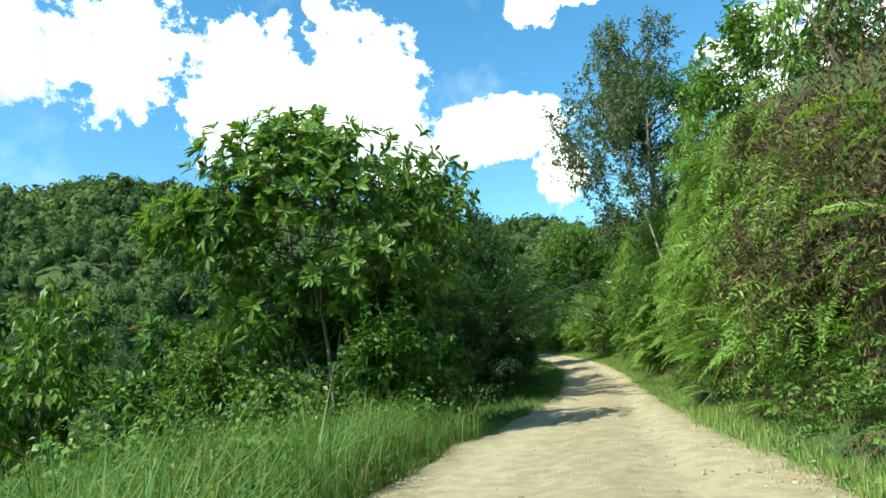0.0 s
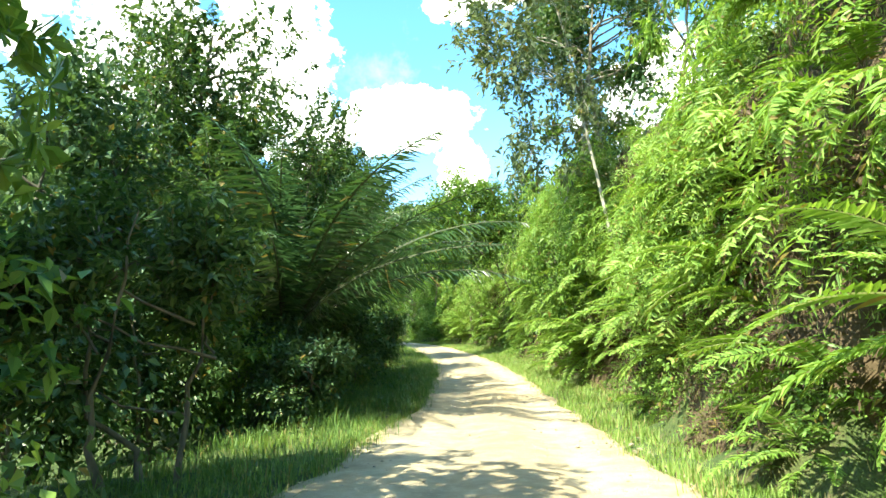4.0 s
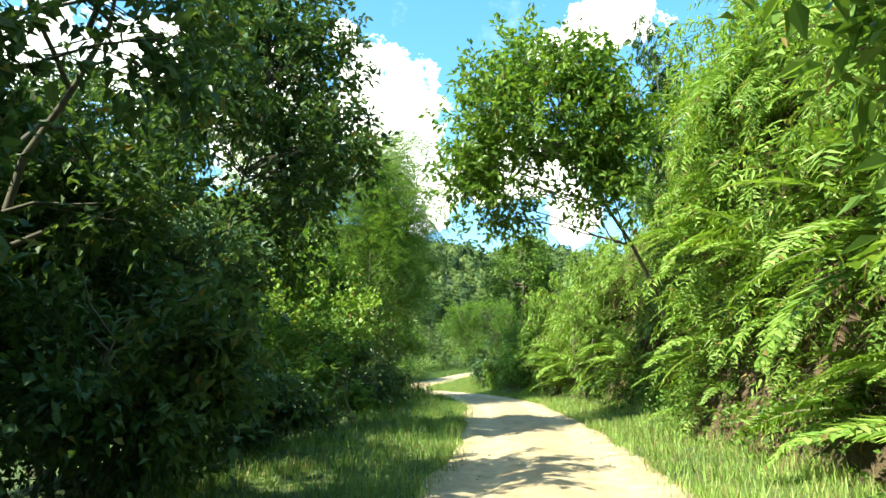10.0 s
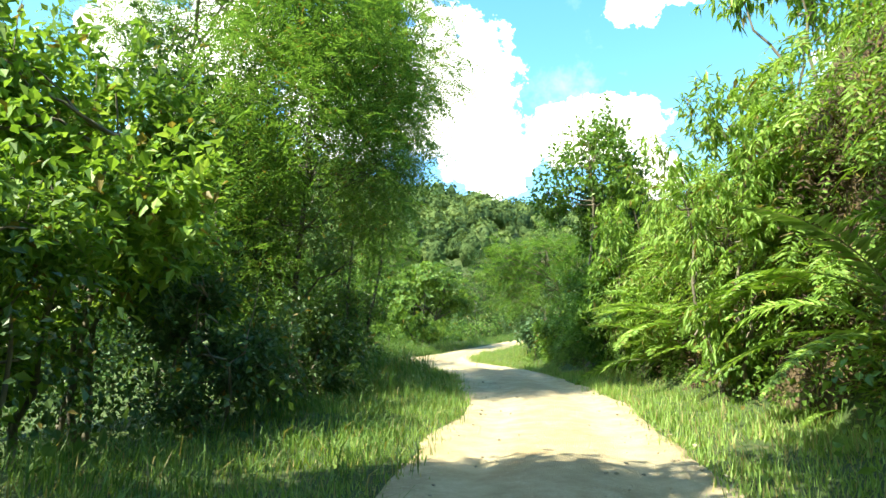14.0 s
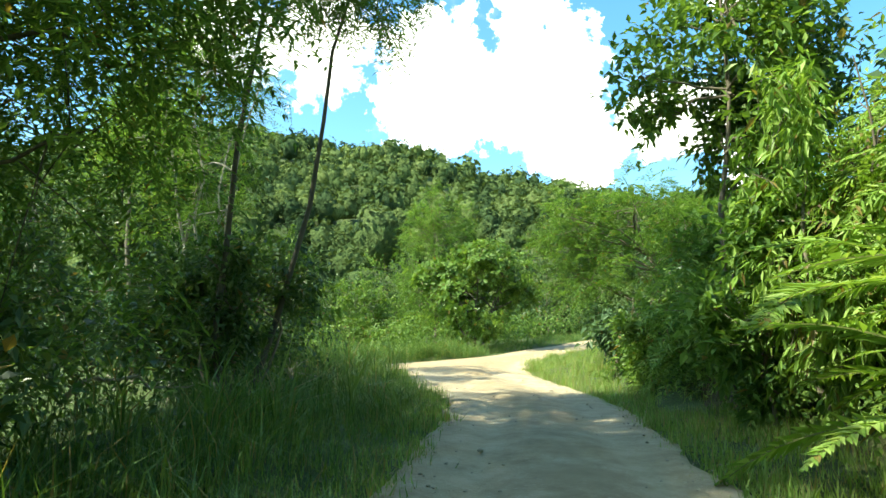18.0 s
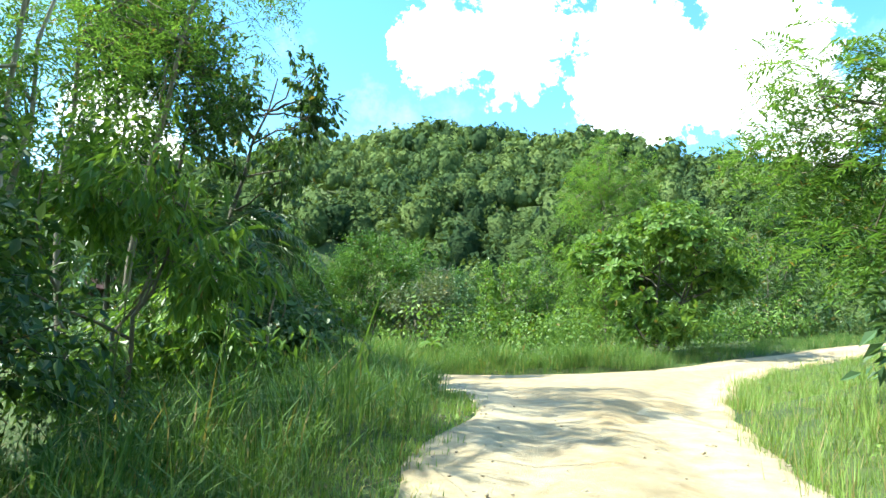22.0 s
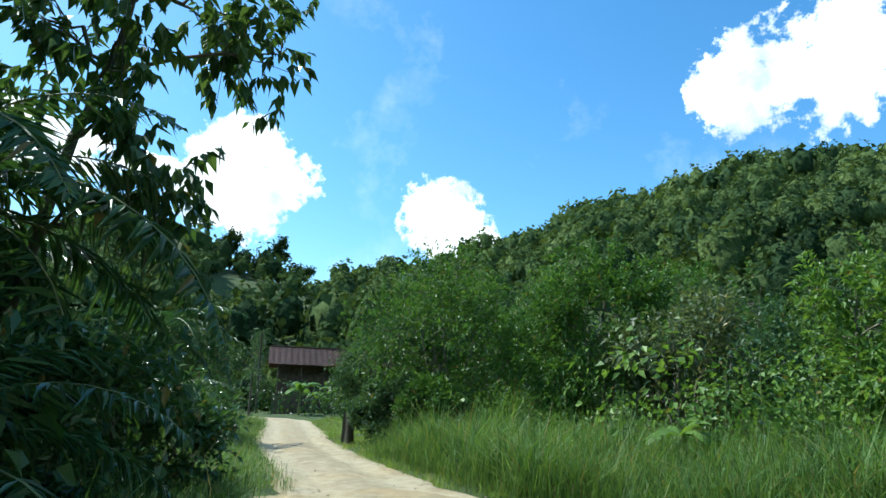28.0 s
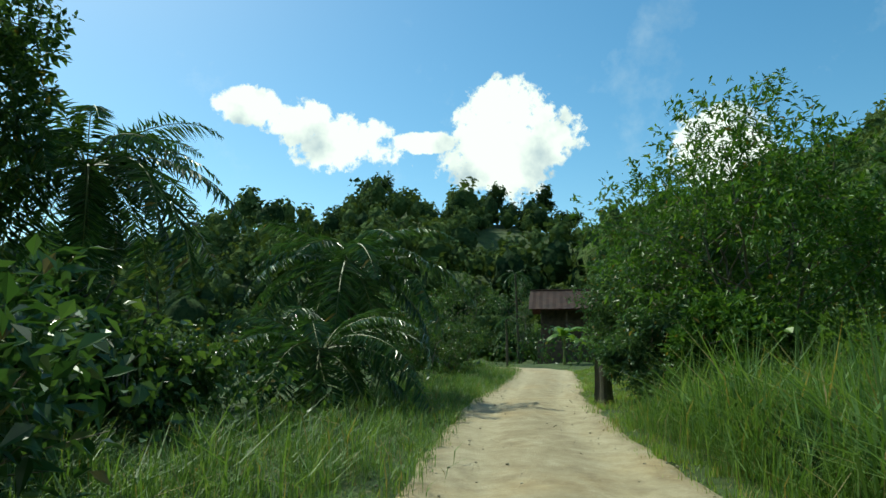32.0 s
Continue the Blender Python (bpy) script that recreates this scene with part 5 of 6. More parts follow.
grass_stuff("verge_grass", "short sunlit grass on the verge below the bank", *strew(MAIN, 1.25, 4.6, -3, 66, 7000, 301), 0.25, 0.09, 13, 302, plain=True)
grass_stuff("verge_grass", "short grass on the verge in the shade of trees", *strew(MAIN, -4.2, -1.3, -3, 72, 5400, 303), 0.2, 0.09, 12, 304, plain=True)
grass_stuff("long_grass", "long green grass on the valley side", *strew(MAIN, -10.0, -2.6, -2, 15, 3500, 305), 1.15, 0.12, 8, 306, blade=0.015, lean=0.6, plain=False, mat=LONG_GRASS)
grass_stuff("long_grass", "long shaded grass under the trees", *strew(MAIN, -4.8, -1.6, 14, 66, 3600, 307), 0.42, 0.1, 6, 308, lean=0.6, plain=False, mat=LONG_GRASS)
grass_stuff("long_grass", "tall reed-like grass on the inside of the bend", *strew(MAIN, -5.4, -2.3, 54, 84, 1500, 309, x_lo=-14), 0.85, 0.1, 9, 310, blade=0.015, lean=0.6, plain=False, mat=LONG_GRASS)
grass_stuff("long_grass", "tall bright green grass beyond the bend", *strew(MAIN, 2.0, 8.6, 79, 98, 4200, 311, x_lo=-17.5, x_hi=6), 1.15, 0.12, 9, 312, blade=0.015, lean=0.6, plain=False, mat=LONG_GRASS)
grass_stuff("verge_grass", "short grass at the edge of the junction", *strew(MAIN, 1.2, 4.4, 78, 96, 2600, 313, x_lo=-40, x_hi=5), 0.22, 0.09, 13, 314, plain=True)
grass_stuff("long_grass", "tall grass beside the climbing side track", *strew(BRANCH, -5.0, -1.9, 82, 104, 900, 315), 0.7, 0.1, 9, 316, blade=0.015, mat=LONG_GRASS)
grass_stuff("long_grass", "bright grass on the wedge of the fork", *strew(BRANCH, 1.2, 5.0, 64, 100, 1700, 317), 0.42, 0.1, 9, 318)
grass_stuff("long_grass", "grass between the track and the palms", *strew(MAIN, -5.0, -1.3, 74, 92, 2200, 319, x_lo=-40, x_hi=-3), 0.55, 0.1, 9, 320, blade=0.015, lean=0.6, plain=False, mat=LONG_GRASS)

grass_stuff("verge_grass", "rough grass in the hollow of the bank", *strew(MAIN, 4.4, 6.6, 36, 52, 900, 329), 0.24, 0.1, 14, 330)
grass_stuff("verge_grass", "low grass creeping over the edge of the track", *strew(MAIN, 1.15, 2.6, -2, 66, 1800, 331), 0.12, 0.12, 9, 332)
grass_stuff("verge_grass", "low grass creeping over the shaded edge of the track", *strew(MAIN, -2.6, -1.15, -2, 84, 1800, 333), 0.13, 0.12, 9, 334)
grass_stuff("verge_grass", "rough grass along the foot of the bank", *strew(MAIN, 3.0, 5.0, -3, 66, 3000, 335), 0.34, 0.1, 8, 336, plain=False)
grass_stuff("tall_grass", "head-high bright green cane grass beside the track", *strew(MAIN, 2.2, 4.8, 77, 90, 420, 337, x_lo=-17, x_hi=-6), 1.7, 0.16, 14, 338, blade=0.024, lean=0.55, plain=False, mat=LONG_GRASS)
grass_stuff("reed_grass", "tall arching reed tufts on the inside of the bend", *strew(MAIN, -4.2, -2.4, 56, 76, 70, 321, x_lo=-3), 1.25, 0.07, 14, 322, blade=0.022, lean=0.7, plain=False, mat=LONG_GRASS)
grass_stuff("reed_grass", "tall arching reed tufts beyond the bend", *strew(MAIN, 3.2, 8.0, 80, 96, 90, 323, x_lo=-24, x_hi=5), 1.4, 0.08, 14, 324, blade=0.022, lean=0.7, plain=False, mat=LONG_GRASS)
grass_stuff("reed_grass", "tall arching grass tufts on the valley side", *strew(MAIN, -8.0, -2.8, 2, 15, 110, 325), 1.2, 0.08, 14, 326, blade=0.016, lean=0.7, plain=False, mat=LONG_GRASS)
grass_stuff("track_grass", "small weedy tufts in the middle of the track", *strew(MAIN, -0.35, 0.35, 4, 62, 60, 327), 0.09, 0.07, 16, 328)


# ---- thickets and woods ----
def knob(fine):
    bm = bmesh.new()
    bmesh.ops.create_icosphere(bm, subdivisions=fine, radius=1.0)
    v, f = np.array([q.co[:] for q in bm.verts]), np.array([[w.index for w in q.verts] for q in bm.faces])
    bm.free()
    return v, f


KNOB, SMALL_KNOB = knob(2), knob(1)


def crowns(c, s, tall, k, rng, blade, flat=0.62, low=-0.35, core=0.0, broad=1.0):
    """Leaf clumps laid like scales on lumpy domes, so that each crown takes light and shade as a body."""
    n = len(c)
    q = rng.normal(0, 1, (n, k, 3))
    q = unit(q)
    q[..., 2] = np.where(q[..., 2] < low, -q[..., 2], q[..., 2])
    bump = 0.0
    for j in range(3):
        w = unit(rng.normal(0, 1, (n, 1, 3)))
        bump = bump + 0.10 * np.sin(4.5 * (q * w).sum(-1, keepdims=True) + rng.uniform(0, 6.3, (n, 1, 1)))
    rad = (1.0 + bump) * rng.uniform(0.82, 1.06, (n, k, 1))
    p = q * rad
    p[..., 2] *= tall[:, None]
    p = c[:, None] + p * (s * flat)[:, None, None]
    nrm = unit(q + rng.normal(0, 0.3, (n, k, 3)))
    d = unit(np.cross(nrm, rng.normal(0, 1, (n, k, 3))) + np.array([0, 0, -0.25]) + nrm * 0.2)
    L = np.repeat(s * blade, k) * rng.uniform(0.6, 1.35, n * k)
    blades = leaf_blades(p.reshape(-1, 3), d.reshape(-1, 3), nrm.reshape(-1, 3), L, L * broad * rng.uniform(0.45, 0.85, n * k), 0.15, 0.12, 0.45)
    if not core:
        return blades
    # close twiggy inside of each crown, knobbly, a little within the leaves
    cv, cf = KNOB if k > 61 else SMALL_KNOB
    m = len(cv)
    cr = core * (1 + 0.22 * np.sin(5 * (cv[None] * unit(rng.normal(0, 1, (n, 1, 3)))).sum(-1) + rng.uniform(0, 6, (n, 1)))) * rng.uniform(0.86, 1.14, (n, m))
    body = cv[None] * cr[..., None]
    body[..., 2] *= tall[:, None]
    body = c[:, None] + body * (s * flat)[:, None, None]
    return join([blades, (body.reshape(-1, 3), (cf[None] + np.arange(n)[:, None, None] * m).reshape(-1, 3))])


def thicket(name, label, x, y, size, seed, leaves=150, leaf=0.28, mat=LEAF_DARK):
    """Low close growth: many small leafy mounds, joined."""
    rng = np.random.RandomState(seed)
    s = size * rng.uniform(0.6, 1.4, len(x))
    c = np.stack([x, y, land(x, y) + s * 0.35], 1)
    v, f = crowns(c, s * 1.6, rng.uniform(0.7, 1.3, len(x)), leaves, rng, leaf / size * 0.62)
    return tagged(new(name, mesh_of(name, v, f, mat)), label, "thicket", kind="stuff")


def scatter(x_lo, x_hi, y_lo, y_hi, n, seed, gap=4.0):
    rng = np.random.RandomState(seed)
    x, y = rng.uniform(x_lo, x_hi, n), rng.uniform(y_lo, y_hi, n)
    ok = (np.abs(beside(MAIN, x, y)[0]) > gap) & (np.abs(beside(BRANCH, x, y)[0]) > gap)
    return x[ok], y[ok]


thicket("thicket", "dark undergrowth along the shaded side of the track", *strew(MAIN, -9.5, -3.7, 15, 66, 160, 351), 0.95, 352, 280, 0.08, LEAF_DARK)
thicket("weeds", "leafy weeds standing in the long grass", *strew(MAIN, -8.5, -3.1, 3, 17, 130, 367), 0.5, 368, 130, 0.085, LEAF_LIGHT)
thicket("weeds", "tall sunlit weeds in front of a shrub tree", *strew(MAIN, -7.5, -3.3, 8.5, 15.5, 60, 371), 0.85, 372, 190, 0.085, LEAF_LIGHT)
thicket("weeds", "leafy green herbs along the foot of the bank", *strew(MAIN, 3.0, 4.7, -3, 66, 250, 369), 0.5, 370, 120, 0.085, LEAF_LIGHT)
thicket("thicket", "green undergrowth on the valley side", *strew(MAIN, -16, -6.0, 9, 60, 50, 353), 1.3, 354, 170, 0.13, LEAF_GREY)
thicket("thicket", "green scrub at the foot of the hill", *scatter(-34, 16, 85.0, 104, 190, 355, 5.2), 1.5, 356, 270, 0.14, LEAF_LIGHT)
thicket("thicket", "darker scrub at the foot of the hill", *scatter(-60, 22, 94, 128, 130, 357, 6.5), 2.2, 358, 100, 0.3, LEAF_DARK)
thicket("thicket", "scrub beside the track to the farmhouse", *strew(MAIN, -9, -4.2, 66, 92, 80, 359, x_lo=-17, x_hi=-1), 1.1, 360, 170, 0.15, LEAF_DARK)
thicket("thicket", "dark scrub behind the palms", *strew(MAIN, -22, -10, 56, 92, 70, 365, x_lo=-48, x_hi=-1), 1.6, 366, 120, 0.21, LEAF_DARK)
thicket("thicket", "dark scrub round the farmhouse", *scatter(-54, -30, 76, 98, 90, 363, 4.5), 1.7, 364, 130, 0.27, LEAF_DARK)
thicket("thicket", "scrub on top of the bank", *strew(MAIN, 5.4, 10, -6, 70, 110, 361), 1.1, 362, 160, 0.15, LEAF_GREY)


def woods(name, label, n, r_lo, r_hi, az_lo, az_hi, size, seed, clumps=60, blade=0.16):
    """Far woodland: crowns of many ragged leaf clumps, joined."""
    rng = np.random.RandomState(seed)
    # an uneven grid, so that the crowns close up as in a grown wood
    gap = math.sqrt(math.pi * (r_hi**2 - r_lo**2) * (az_hi - az_lo) / 360 / n)
    q = np.arange(-r_hi, r_hi + gap, gap)
    x, y = (a.ravel() for a in np.meshgrid(q, q))
    x, y = x + rng.uniform(-0.42, 0.42, len(x)) * gap, y + rng.uniform(-0.42, 0.42, len(x)) * gap
    r, az = np.hypot(x, y), np.arctan2(-x, y)
    keep = (r > r_lo) & (r < r_hi) & (np.degrees(az) > az_lo) & (np.degrees(az) < az_hi)
    r, az, x, y = r[keep], az[keep], x[keep] + 5, y[keep] + 66
    ok = (np.abs(beside(MAIN, x, y)[0]) > np.where(y < 60, 19, 9)) & (np.abs(beside(BRANCH, x, y)[0]) > 7) & (np.hypot(x + 141, y - 148) > 11)
    meadow = (np.abs(np.degrees(az) - 72) < 4.5) & (r > 135) & (r < 185) & (rng.uniform(0, 1, len(r)) < 0.8)
    # a clearing in front of the farmhouse
    along, off = (-5 - x) * 0.965 + (y - 78) * 0.261, (x + 5) * 0.261 + (y - 78) * 0.965
    ok &= ~meadow & ~((along > 0) & (along < 62) & (np.abs(off) < 8))
    x, y = x[ok], y[ok]
    n = len(x)
    s = size * rng.uniform(0.5, 1.3, n) * np.where(rng.uniform(0, 1, n) > 0.95, 1.4, 1.0)
    tall = rng.uniform(0.9, 1.7, n)
    c = np.stack([x, y, land(x, y) + s * 0.5 * tall], 1)
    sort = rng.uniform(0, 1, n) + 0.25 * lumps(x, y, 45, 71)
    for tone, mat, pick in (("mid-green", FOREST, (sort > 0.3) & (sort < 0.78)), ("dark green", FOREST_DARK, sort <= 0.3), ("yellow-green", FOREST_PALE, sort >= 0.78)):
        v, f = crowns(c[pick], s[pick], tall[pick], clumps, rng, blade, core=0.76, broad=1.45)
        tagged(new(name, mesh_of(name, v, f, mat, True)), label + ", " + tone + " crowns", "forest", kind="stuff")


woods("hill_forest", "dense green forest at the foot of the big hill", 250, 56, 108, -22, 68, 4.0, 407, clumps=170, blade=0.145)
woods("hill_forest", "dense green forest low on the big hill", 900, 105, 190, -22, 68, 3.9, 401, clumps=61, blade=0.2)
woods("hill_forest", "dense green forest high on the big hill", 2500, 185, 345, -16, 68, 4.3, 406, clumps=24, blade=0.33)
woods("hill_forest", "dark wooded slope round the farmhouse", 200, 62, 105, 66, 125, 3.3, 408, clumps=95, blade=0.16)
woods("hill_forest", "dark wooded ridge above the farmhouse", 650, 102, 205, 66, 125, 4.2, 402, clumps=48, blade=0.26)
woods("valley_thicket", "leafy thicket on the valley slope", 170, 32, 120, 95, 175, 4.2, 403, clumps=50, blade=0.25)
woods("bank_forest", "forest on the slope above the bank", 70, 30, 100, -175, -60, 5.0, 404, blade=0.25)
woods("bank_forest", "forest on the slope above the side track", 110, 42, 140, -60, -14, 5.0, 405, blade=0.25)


# ---- house, shed, stump and small things ----
def box(w, d, h, x=0.0, y=0.0, z=0.0, bevel=0.0):
    """Vertices and quads of a box standing at z, with its middle at x, y."""
    bm = bmesh.new()
    bmesh.ops.create_cube(bm, size=1.0, matrix=Matrix.Translation((x, y, z + h / 2)) @ Matrix.Diagonal((w, d, h, 1)))
    if bevel:
        bmesh.ops.bevel(bm, geom=bm.edges[:], offset=bevel, segments=1, affect="EDGES")
    return bm


def part(name, bm, mat, parent, label="", m=None):
    me = bpy.data.meshes.new(name)
    bm.to_mesh(me)
    bm.free()
    me.materials.append(mat)
    return piece(name, me, parent, label, m)


RUST = plain_material("rusty_red_roof", (0.05, 0.026, 0.02), (0.11, 0.05, 0.035), 1.2, 0.7, 0.4)
TIMBER = plain_material("weathered_timber", (0.05, 0.038, 0.027), (0.12, 0.09, 0.06), 3.0, 0.85)
BLUE_WALL = plain_material("faded_blue_wall", (0.22, 0.32, 0.42), (0.36, 0.46, 0.54), 0.8, 0.7)
DARK_GLASS = plain_material("dark_window", (0.01, 0.012, 0.015), (0.03, 0.035, 0.04), 2.0, 0.15, 0.0)
CONCRETE = plain_material("stained_concrete", (0.30, 0.29, 0.26), (0.52, 0.50, 0.45), 1.0, 0.9)


def farmhouse(x, y, turn, lift):
    """A long low house: plinth, timber walls, posts, windows, and a pitched roof of rusty sheets."""
    z = ground_z(x, y) + lift
    top = thing("farmhouse", x, y, "low timber farmhouse with a rusty red sheet roof", "house", "", 0.0, z)
    top.rotation_euler = (0, 0, turn)
    L, W, H = 11.0, 6.0, 2.6
    part("plinth", box(L, W, 4.4, 0, 0, -4.2, 0.03), TIMBER, top)
    walls = part("wall", box(L - 0.6, W - 1.6, H, 0, 0.6, 0.2, 0.02), TIMBER, top)
    for k in range(6):
        part("post", box(0.14, 0.14, H + 0.1, -L / 2 + 0.4 + k * (L - 0.8) / 5, -W / 2 + 0.2, 0.2, 0.01), TIMBER, top)
    for k in range(4):
        wx = -3.9 + k * 2.6
        win = part("window", box(1.2, 0.10, 1.1, wx, -0.24, 1.1, 0.01), TIMBER, walls)
        pane = box(1.0, 0.04, 0.9, wx, -0.30, 1.2)
        part("pane", pane, DARK_GLASS, walls)
    for sgn in (-1, 1):
        bm = bmesh.new()
        n = 44
        rows = []
        for k in range(n + 1):
            px = -L / 2 - 0.6 + (L + 1.2) * k / n
            dz = 0.03 * (k % 2)
            rows.append((bm.verts.new((px, 0.25, 4.6 + dz)), bm.verts.new((px, 0.25 + sgn * (W / 2 + 0.9), 2.75 + dz))))
        for k in range(n):
            q = (rows[k][0], rows[k][1], rows[k + 1][1], rows[k + 1][0])
            bm.faces.new(q if sgn > 0 else q[::-1])
        bmesh.ops.solidify(bm, geom=bm.faces[:], thickness=0.04)
        part("roof", bm, RUST, top, "rusty red corrugated sheet roof")
    part("ridge_cap", box(L + 1.2, 0.3, 0.06, 0, 0.25, 4.62, 0.02), RUST, top)
    return top


farmhouse(-58.65, 97.05, radians(74), 1.1)


def hill_house(x, y, z, turn):
    """A small blue-grey house far up the slope."""
    low = ground_z(x, y)
    top = thing("hill_house", x, y, "small faded blue house on the hillside", "house", "", 0.0, z)
    top.rotation_euler = (0, 0, turn)
    part("plinth", box(7.0, 5.0, max(0.5, z - low + 1.6), 0, 0, -max(0.5, z - low + 1.6), 0.03), CONCRETE, top)
    w = part("wall", box(6.8, 4.8, 3.4, 0, 0, 0.0, 0.03), BLUE_WALL, top)
    for k in range(3):
        part("window", box(0.9, 0.12, 1.1, -2.1 + 2.1 * k, -2.42, 1.2, 0.01), DARK_GLASS, w)
    part("roof", box(7.6, 5.6, 0.2, 0, 0, 3.4, 0.04), CONCRETE, top)
    return top


hill_house(-146.0, 150.5, 33.2, radians(62))


def stump(x, y, h, r, seed):
    rng = np.random.RandomState(seed)
    top = thing("tree_stump", x, y, "short dark weathered tree stump beside the track", "stump", "", 0.05)
    ang = np.linspace(0, 2 * np.pi, 18, endpoint=False)
    rad = r * (1 + 0.16 * np.sin(ang * 3 + 1) + 0.1 * rng.normal(0, 1, 18))
    rings = []
    for t, k in ((0, 1.5), (0.12, 1.15), (0.4, 1.0), (0.8, 0.95), (1.0, 0.92)):
        z = h * t + (0.10 * rng.normal(0, 1, 18) if t == 1.0 else 0)
        rings.append(np.stack([np.cos(ang) * rad * k, np.sin(ang) * rad * k, np.zeros(18) + z], 1))
    v = np.concatenate(rings + [np.array([[0, 0, h * 0.9]])])
    f = []
    for a in range(4):
        for b in range(18):
            f.append((a * 18 + b, a * 18 + (b + 1) % 18, (a + 1) * 18 + (b + 1) % 18))
            f.append((a * 18 + b, (a + 1) * 18 + (b + 1) % 18, (a + 1) * 18 + b))
    for b in range(18):
        f.append((72 + b, 72 + (b + 1) % 18, 90))
    piece("wood", mesh_of("wood", v, f, BARK_DARK), top)
    return top


stump(-22.4, 84.1, 1.2, 0.2, 5)


def banana(x, y, h, seed):
    """A banana plant: fleshy stem and broad arching leaves, each a folded blade with torn edges."""
    rng = np.random.RandomState(seed)
    top = thing("banana_plant", x, y, "banana plant with broad torn green leaves", "plant", "banana plants", 0.05)
    piece("stem", mesh_of("stem", *tube(wobble((0, 0, 0), (0.05, 0.02, h * 0.6), 6, 0.05, rng), np.linspace(0.11, 0.06, 6), 8), STALK, True), top)
    for k in range(7):
        a = k * 2.4 + rng.normal(0, 0.2)
        n = 12
        t = np.linspace(0, 1, n)
        L = h * rng.uniform(0.5, 0.7)
        rise = rng.uniform(0.6, 1.25)
        ang = rise - 1.7 * t
        run = np.cumsum(np.cos(ang)) * L / n
        up = np.cumsum(np.sin(ang)) * L / n + h * 0.58
        w = 0.30 * np.sin(np.clip(t * 0.95 + 0.04, 0, 1) * np.pi) ** 0.6 * (1 + 0.25 * rng.normal(0, 1, n)) * h / 3
        mid = np.stack([run * np.cos(a), run * np.sin(a), up], 1)
        side = np.array([-np.sin(a), np.cos(a), 0])
        lo = np.array([0, 0, -1.0])
        v = np.concatenate([mid, mid + side * w[:, None] + lo * w[:, None] * 0.4, mid - side * w[:, None] + lo * w[:, None] * 0.4])
        f = [q for i in range(n - 1) for q in ((i, i + 1, n + i + 1, n + i), (i, 2 * n + i, 2 * n + i + 1, i + 1))]
        piece("leaf", mesh_of("leaf", v, f, LEAF_LIGHT), top)
    return top


def sedge(x, y, h, seed):
    """A dense tuft of stiff dark blades, some bent over."""
    rng = np.random.RandomState(seed)
    top = thing("sedge_tuft", x, y, "dark green tuft of stiff sedge beside the track", "sedge", "sedge tufts", 0.03)
    for k in range(3):
        n = 46
        a = rng.uniform(0, 2 * np.pi, n)
        tilt = rng.uniform(0.05, 0.55, n)
        d = np.stack([np.cos(a) * tilt, np.sin(a) * tilt, np.ones(n)], 1)
        base = np.stack([rng.normal(0, 0.07, n), rng.normal(0, 0.07, n), np.zeros(n)], 1)
        L = h * rng.uniform(0.6, 1.1, n)
        piece("clump", mesh_of("clump", *leaf_blades(base, d, rng.normal(0, 1, (n, 3)), L, np.full(n, 0.022), 0.1, 0.18, 0.35), LEAF_PALM), top)
    return top


for k, (x, y, h) in enumerate(((-3.4, 83.6, 1.1), (-11.3, 82.4, 1.1), (-5.6, 84.4, 1.0), (-4.9, 84.7, 0.8), (-14.4, 83.4, 0.9))):
    sedge(x, y, h, 540 + k)


def cane(x, y, h, seed):
    """A tall cane: a thin stem with long arching leaves in two ranks."""
    rng = np.random.RandomState(seed)
    top = thing("cane_plant", x, y, "tall slender cane with long arching green leaves", "cane", "cane plants", 0.03)
    line = wobble((0, 0, 0), (rng.normal(0, 0.15), rng.normal(0, 0.15), h), 8, 0.06, rng)
    piece("stem", mesh_of("stem", *tube(line, np.linspace(0.016, 0.006, 8), 6), STALK, True), top)
    turn = rng.uniform(0, 3.1)
    for k in range(9):
        t = 0.25 + 0.75 * k / 8
        p = np.array([np.interp(t, np.linspace(0, 1, 8), line[:, c]) for c in range(3)])
        a = turn + math.pi * (k % 2) + rng.normal(0, 0.35)
        q = np.linspace(0, 1, 7)[:, None]
        L = h * rng.uniform(0.22, 0.34)
        mid = p + np.array([math.cos(a), math.sin(a), 0]) * q * L * 0.75 + np.array([0, 0, 1.0]) * (q * 0.7 - q**2 * 0.75) * L
        w = 0.03 * np.sin(np.clip(q * 0.9 + 0.1, 0, 1) * np.pi) + 0.002
        side = np.array([-math.sin(a), math.cos(a), 0])
        v = np.concatenate([mid - side * w, mid, mid + side * w])
        v[7:14, 2] -= 0.008
        f = [c for j in range(6) for c in ((j, j + 1, 8 + j, 7 + j), (7 + j, 8 + j, 15 + j, 14 + j))]
        piece("leaf", mesh_of("leaf", v, f, LEAF_GREY), top)
    return top


for k, (x, y, h) in enumerate(((-5.7, 85.3, 2.6), (-4.9, 85.8, 2.3), (-5.2, 86.5, 2.8), (-12.0, 86.0, 2.4), (-7.6, 86.8, 2.5), (1.6, 66.4, 2.4), (0.4, 67.4, 2.8), (2.4, 64.4, 2.2))):
    cane(x, y, h, 550 + k)


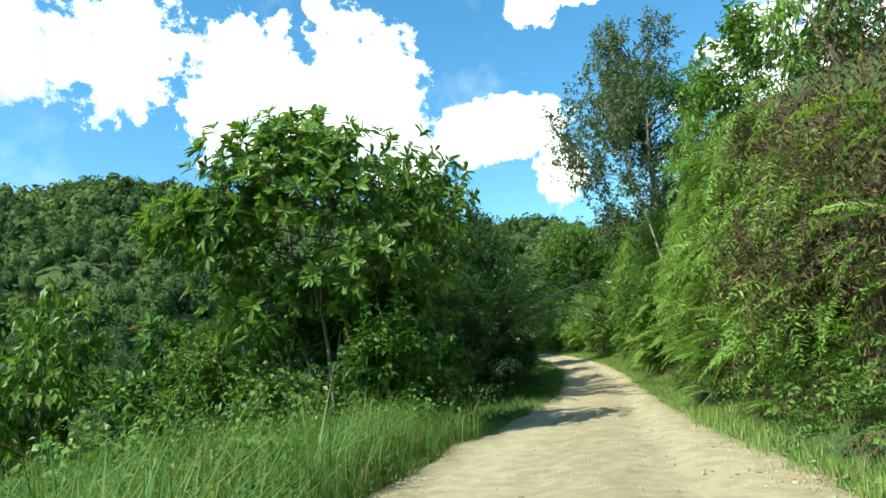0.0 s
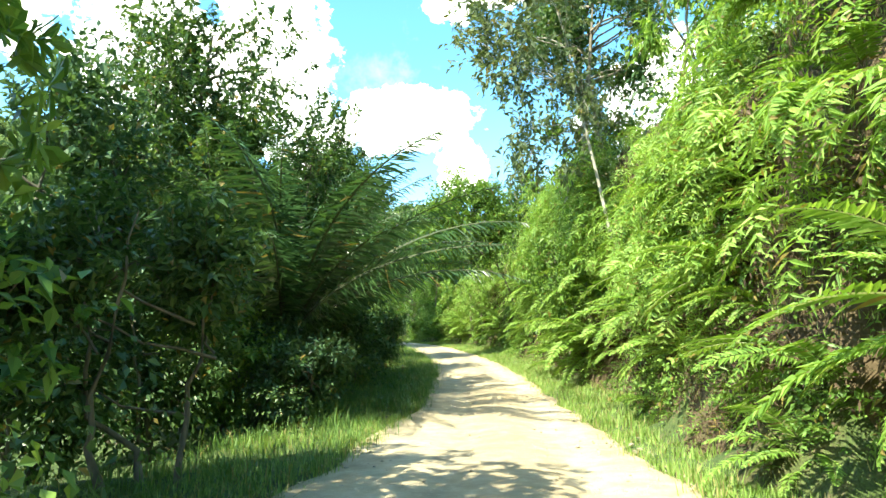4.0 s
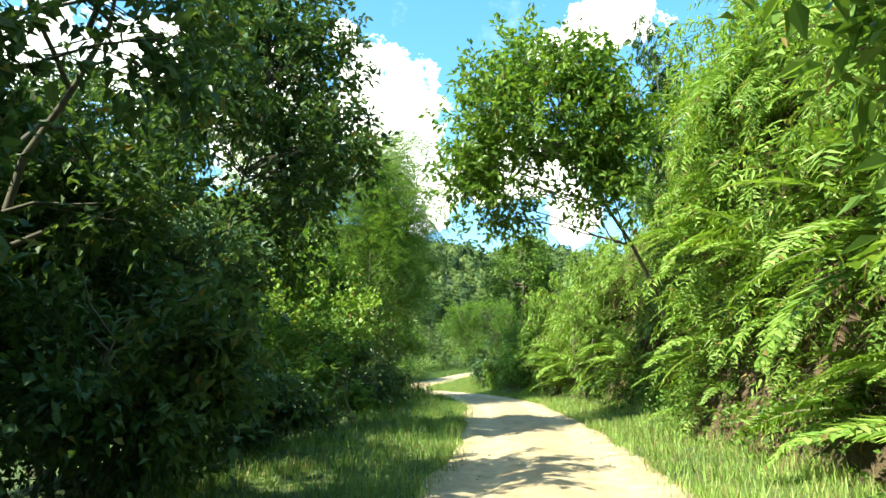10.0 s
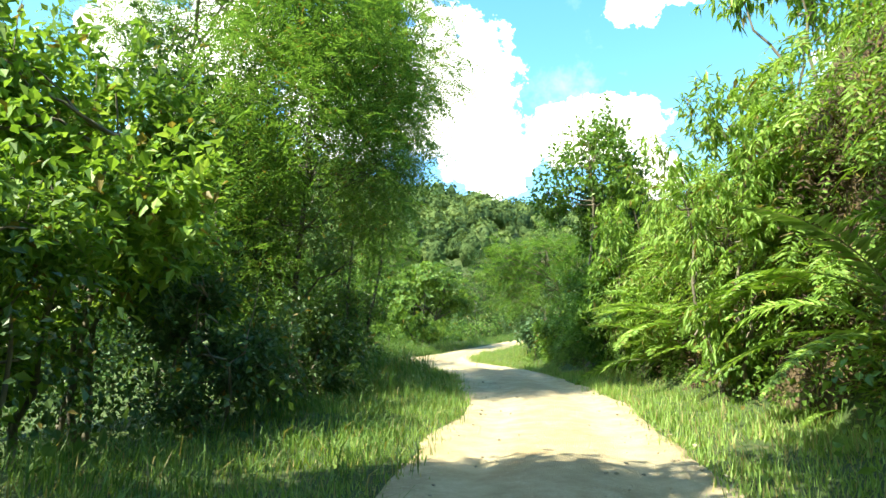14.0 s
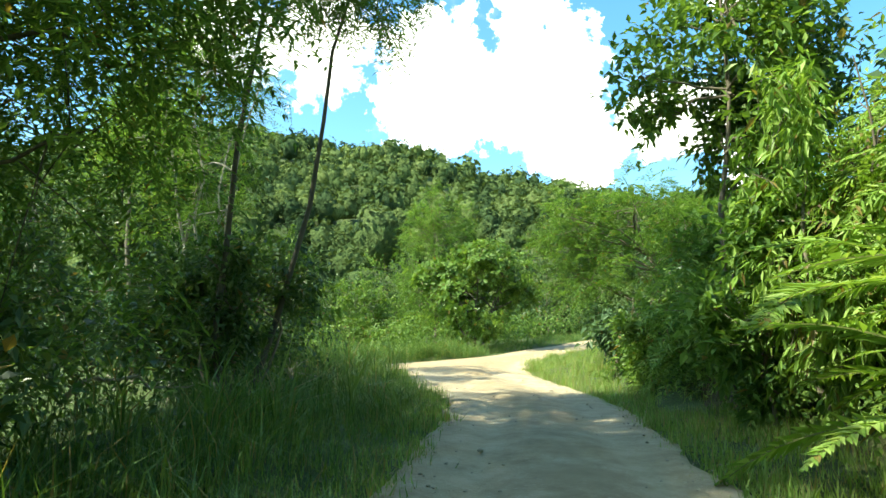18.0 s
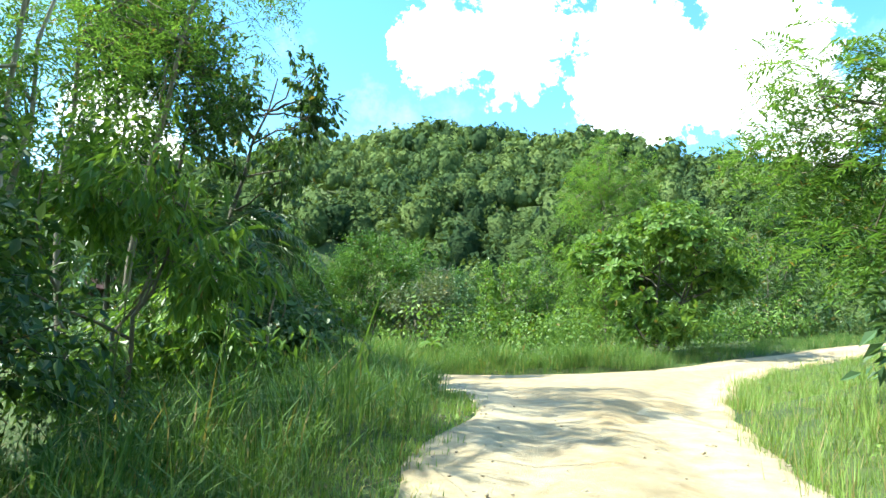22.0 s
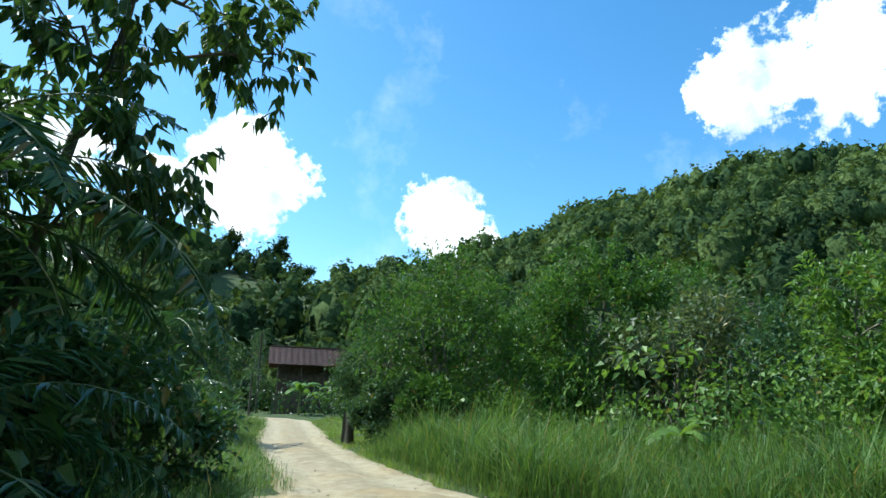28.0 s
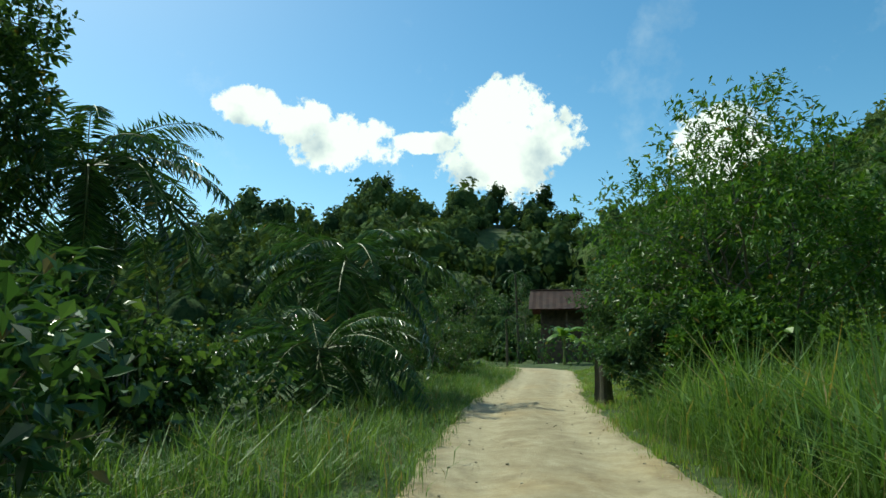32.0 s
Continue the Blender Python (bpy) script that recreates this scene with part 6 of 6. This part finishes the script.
for k, (x, y, h) in enumerate(((-48.5, 90.6, 3.2), (-51.0, 92.6, 2.6), (-52.0, 95.0, 3.0), (-6.6, 84.2, 1.5))):
    banana(x, y, h, 500 + k)
palm(-46.5, 86.3, 3.2, 1.5, 12, "slender palm with a small crown near the farmhouse", 510)
palm(-52.2, 88.3, 6.6, 1.5, 12, "slender palm with a small crown near the farmhouse", 511)
for k, (x, y, h, r) in enumerate(((-40.5, 92.2, 4.2, 2.2), (-44.0, 99.0, 6.5, 3.0), (-39.0, 80.0, 4.0, 2.2), (-52.0, 80.0, 5.5, 2.8), (-60.0, 85.6, 8.6, 4.2), (-68.0, 92.0, 8.0, 3.4), (-48.0, 101.0, 6.0, 2.8))):
    tree("bush", x, y, h, (r, r), "dark leafy bush near the farmhouse", "bush", trunk_r=0.06, limbs=14, twigs=52, per=8, size=0.2, width=0.48, leaf=(LEAF_DARK, LEAF_GREY)[k % 2], seed=520 + k, fine=1.3, crown_low=0.0, forks=3, clump=0.36, group="bushes near the farmhouse")


for k, (x, y, h, r) in enumerate(((-192.6, 128.3, 15.0, 2.6), (-190.8, 134.8, 10.0, 4.2), (-187.0, 112.0, 11.0, 3.4), (-184.0, 78.0, 11.0, 3.4), (-240.0, 250.0, 13.0, 3.6))):
    tree("ridge_tree", x, y, h, (r, r), "lone tree standing above the wooded ridge", trunk_r=0.22, limbs=9, twigs=26, per=8, size=0.7, width=0.6, leaf=FOREST_DARK, seed=560 + k, crown_low=0.45, bark=BARK_DARK, clump=0.4, group="lone trees on the ridge")


# ---- loose stones and litter on the track ----
def rock(r, rng):
    bm = bmesh.new()
    bmesh.ops.create_icosphere(bm, subdivisions=1, radius=r)
    for v in bm.verts:
        v.co *= rng.uniform(0.7, 1.25)
        v.co.z *= 0.6
    return bm


def stones(n, seed, lo, hi, near=0.0, far=1e3, in_lo=-0.9, in_hi=0.9):
    """Loose gravel on the track, joined."""
    rng = np.random.RandomState(seed)
    stock = []
    for k in range(6):
        bm = rock(1.0, rng)
        stock.append((np.array([v.co[:] for v in bm.verts]), np.array([[v.index for v in f.verts] for f in bm.faces])))
        bm.free()
    tan = unit(np.gradient(MAIN[:, :2], axis=0))
    ok = np.where((MAIN[:, 1] > near) & (MAIN[:, 1] < far) & (MAIN[:, 0] > -30))[0]
    i = ok[(rng.uniform(0, 1, n) ** 1.5 * len(ok)).astype(int)]
    side = np.where(rng.uniform(0, 1, n) < 0.5, np.sign(rng.normal(0, 1, n)) * rng.uniform(0.75, 1.1, n), rng.uniform(in_lo, in_hi, n))
    side = side * np.where(side < 0, left_half(MAIN[i, 0], MAIN[i, 1]), right_half(MAIN[i, 0], MAIN[i, 1]))
    x = MAIN[i, 0] + tan[i, 1] * side + rng.uniform(-0.25, 0.25, n)
    y = MAIN[i, 1] - tan[i, 0] * side + rng.uniform(-0.25, 0.25, n)
    r = rng.uniform(lo, hi, n) ** 1.0 * np.where(rng.uniform(0, 1, n) > 0.97, 1.5, 0.85)
    parts = []
    for k in range(n):
        v, f = stock[rng.randint(6)]
        a = rng.uniform(0, 6.3)
        c, s = math.cos(a), math.sin(a)
        m = np.array([[c, -s, 0], [s, c, 0], [0, 0, 1]])
        parts.append((v @ m.T * r[k] + np.array([x[k], y[k], MAIN[i[k], 2] + 0.035]), f))
    tagged(new("loose_gravel", mesh_of("loose_gravel", *join(parts), STONE)), "loose pale stones on the gravel track", "gravel", kind="stuff")


stones(2600, 601, 0.008, 0.03)
stones(600, 602, 0.012, 0.035, 3.0, 22.0, 0.7, 1.05)


def boulder(x, y, r, seed):
    rng = np.random.RandomState(seed)
    bm = bmesh.new()
    bmesh.ops.create_icosphere(bm, subdivisions=3, radius=r)
    for v in bm.verts:
        v.co *= 1 + 0.28 * noise.noise(v.co * (1.6 / r) + Vector((seed, 0, 0))) + 0.08 * noise.noise(v.co * (5 / r))
        v.co.z *= 0.7
    me = bpy.data.meshes.new("boulder")
    bm.to_mesh(me)
    bm.free()
    me.materials.append(BANK_EARTH)
    ob = new("boulder", me)
    ob.location = (x, y, ground_z(x, y) + r * 0.25)
    return tagged(ob, "brown earthy boulder in the long grass", "boulder", "boulders")


for k, (x, y, r) in enumerate(((-5.4, 84.4, 0.42), (-4.6, 84.9, 0.3))):
    boulder(x, y, r, 700 + k)


def dead_branch(x, y, z, length, turn, seed):
    """A bare fallen branch with side twigs."""
    rng = np.random.RandomState(seed)
    top = thing("dead_branch", x, y, "bare bleached dead branch caught in the undergrowth", "branch", "dead branches", -0.02, z)
    top.rotation_euler = (0, 0, turn)
    main = wobble((0, 0, 0), (length, 0, length * 0.12), 9, 0.25, rng)
    piece("stem", mesh_of("stem", *tube(main, np.linspace(0.03, 0.008, 9), 6), BARK_PALE, True), top)
    for k in range(5):
        a = main[2 + k]
        b = a + np.array([rng.uniform(0.1, 0.5), rng.normal(0, 0.4), rng.uniform(0.0, 0.5)]) * length * 0.35
        piece("twig", mesh_of("twig", *tube(wobble(a, b, 5, 0.08, rng), np.linspace(0.012, 0.003, 5), 4), BARK_PALE, True), top)
    return top


for k, (x, y, l, a) in enumerate(((4.6, 54.2, 1.8, 2.6), (3.2, 57.6, 1.4, 0.6), (4.2, 60.8, 1.6, 2.0), (-4.4, 86.4, 2.6, 0.4), (2.9, 40.2, 1.5, 1.2), (2.6, 87.2, 1.8, 2.4))):
    dead_branch(x, y, ground_z(x, y) + 0.5, l, a, 720 + k)
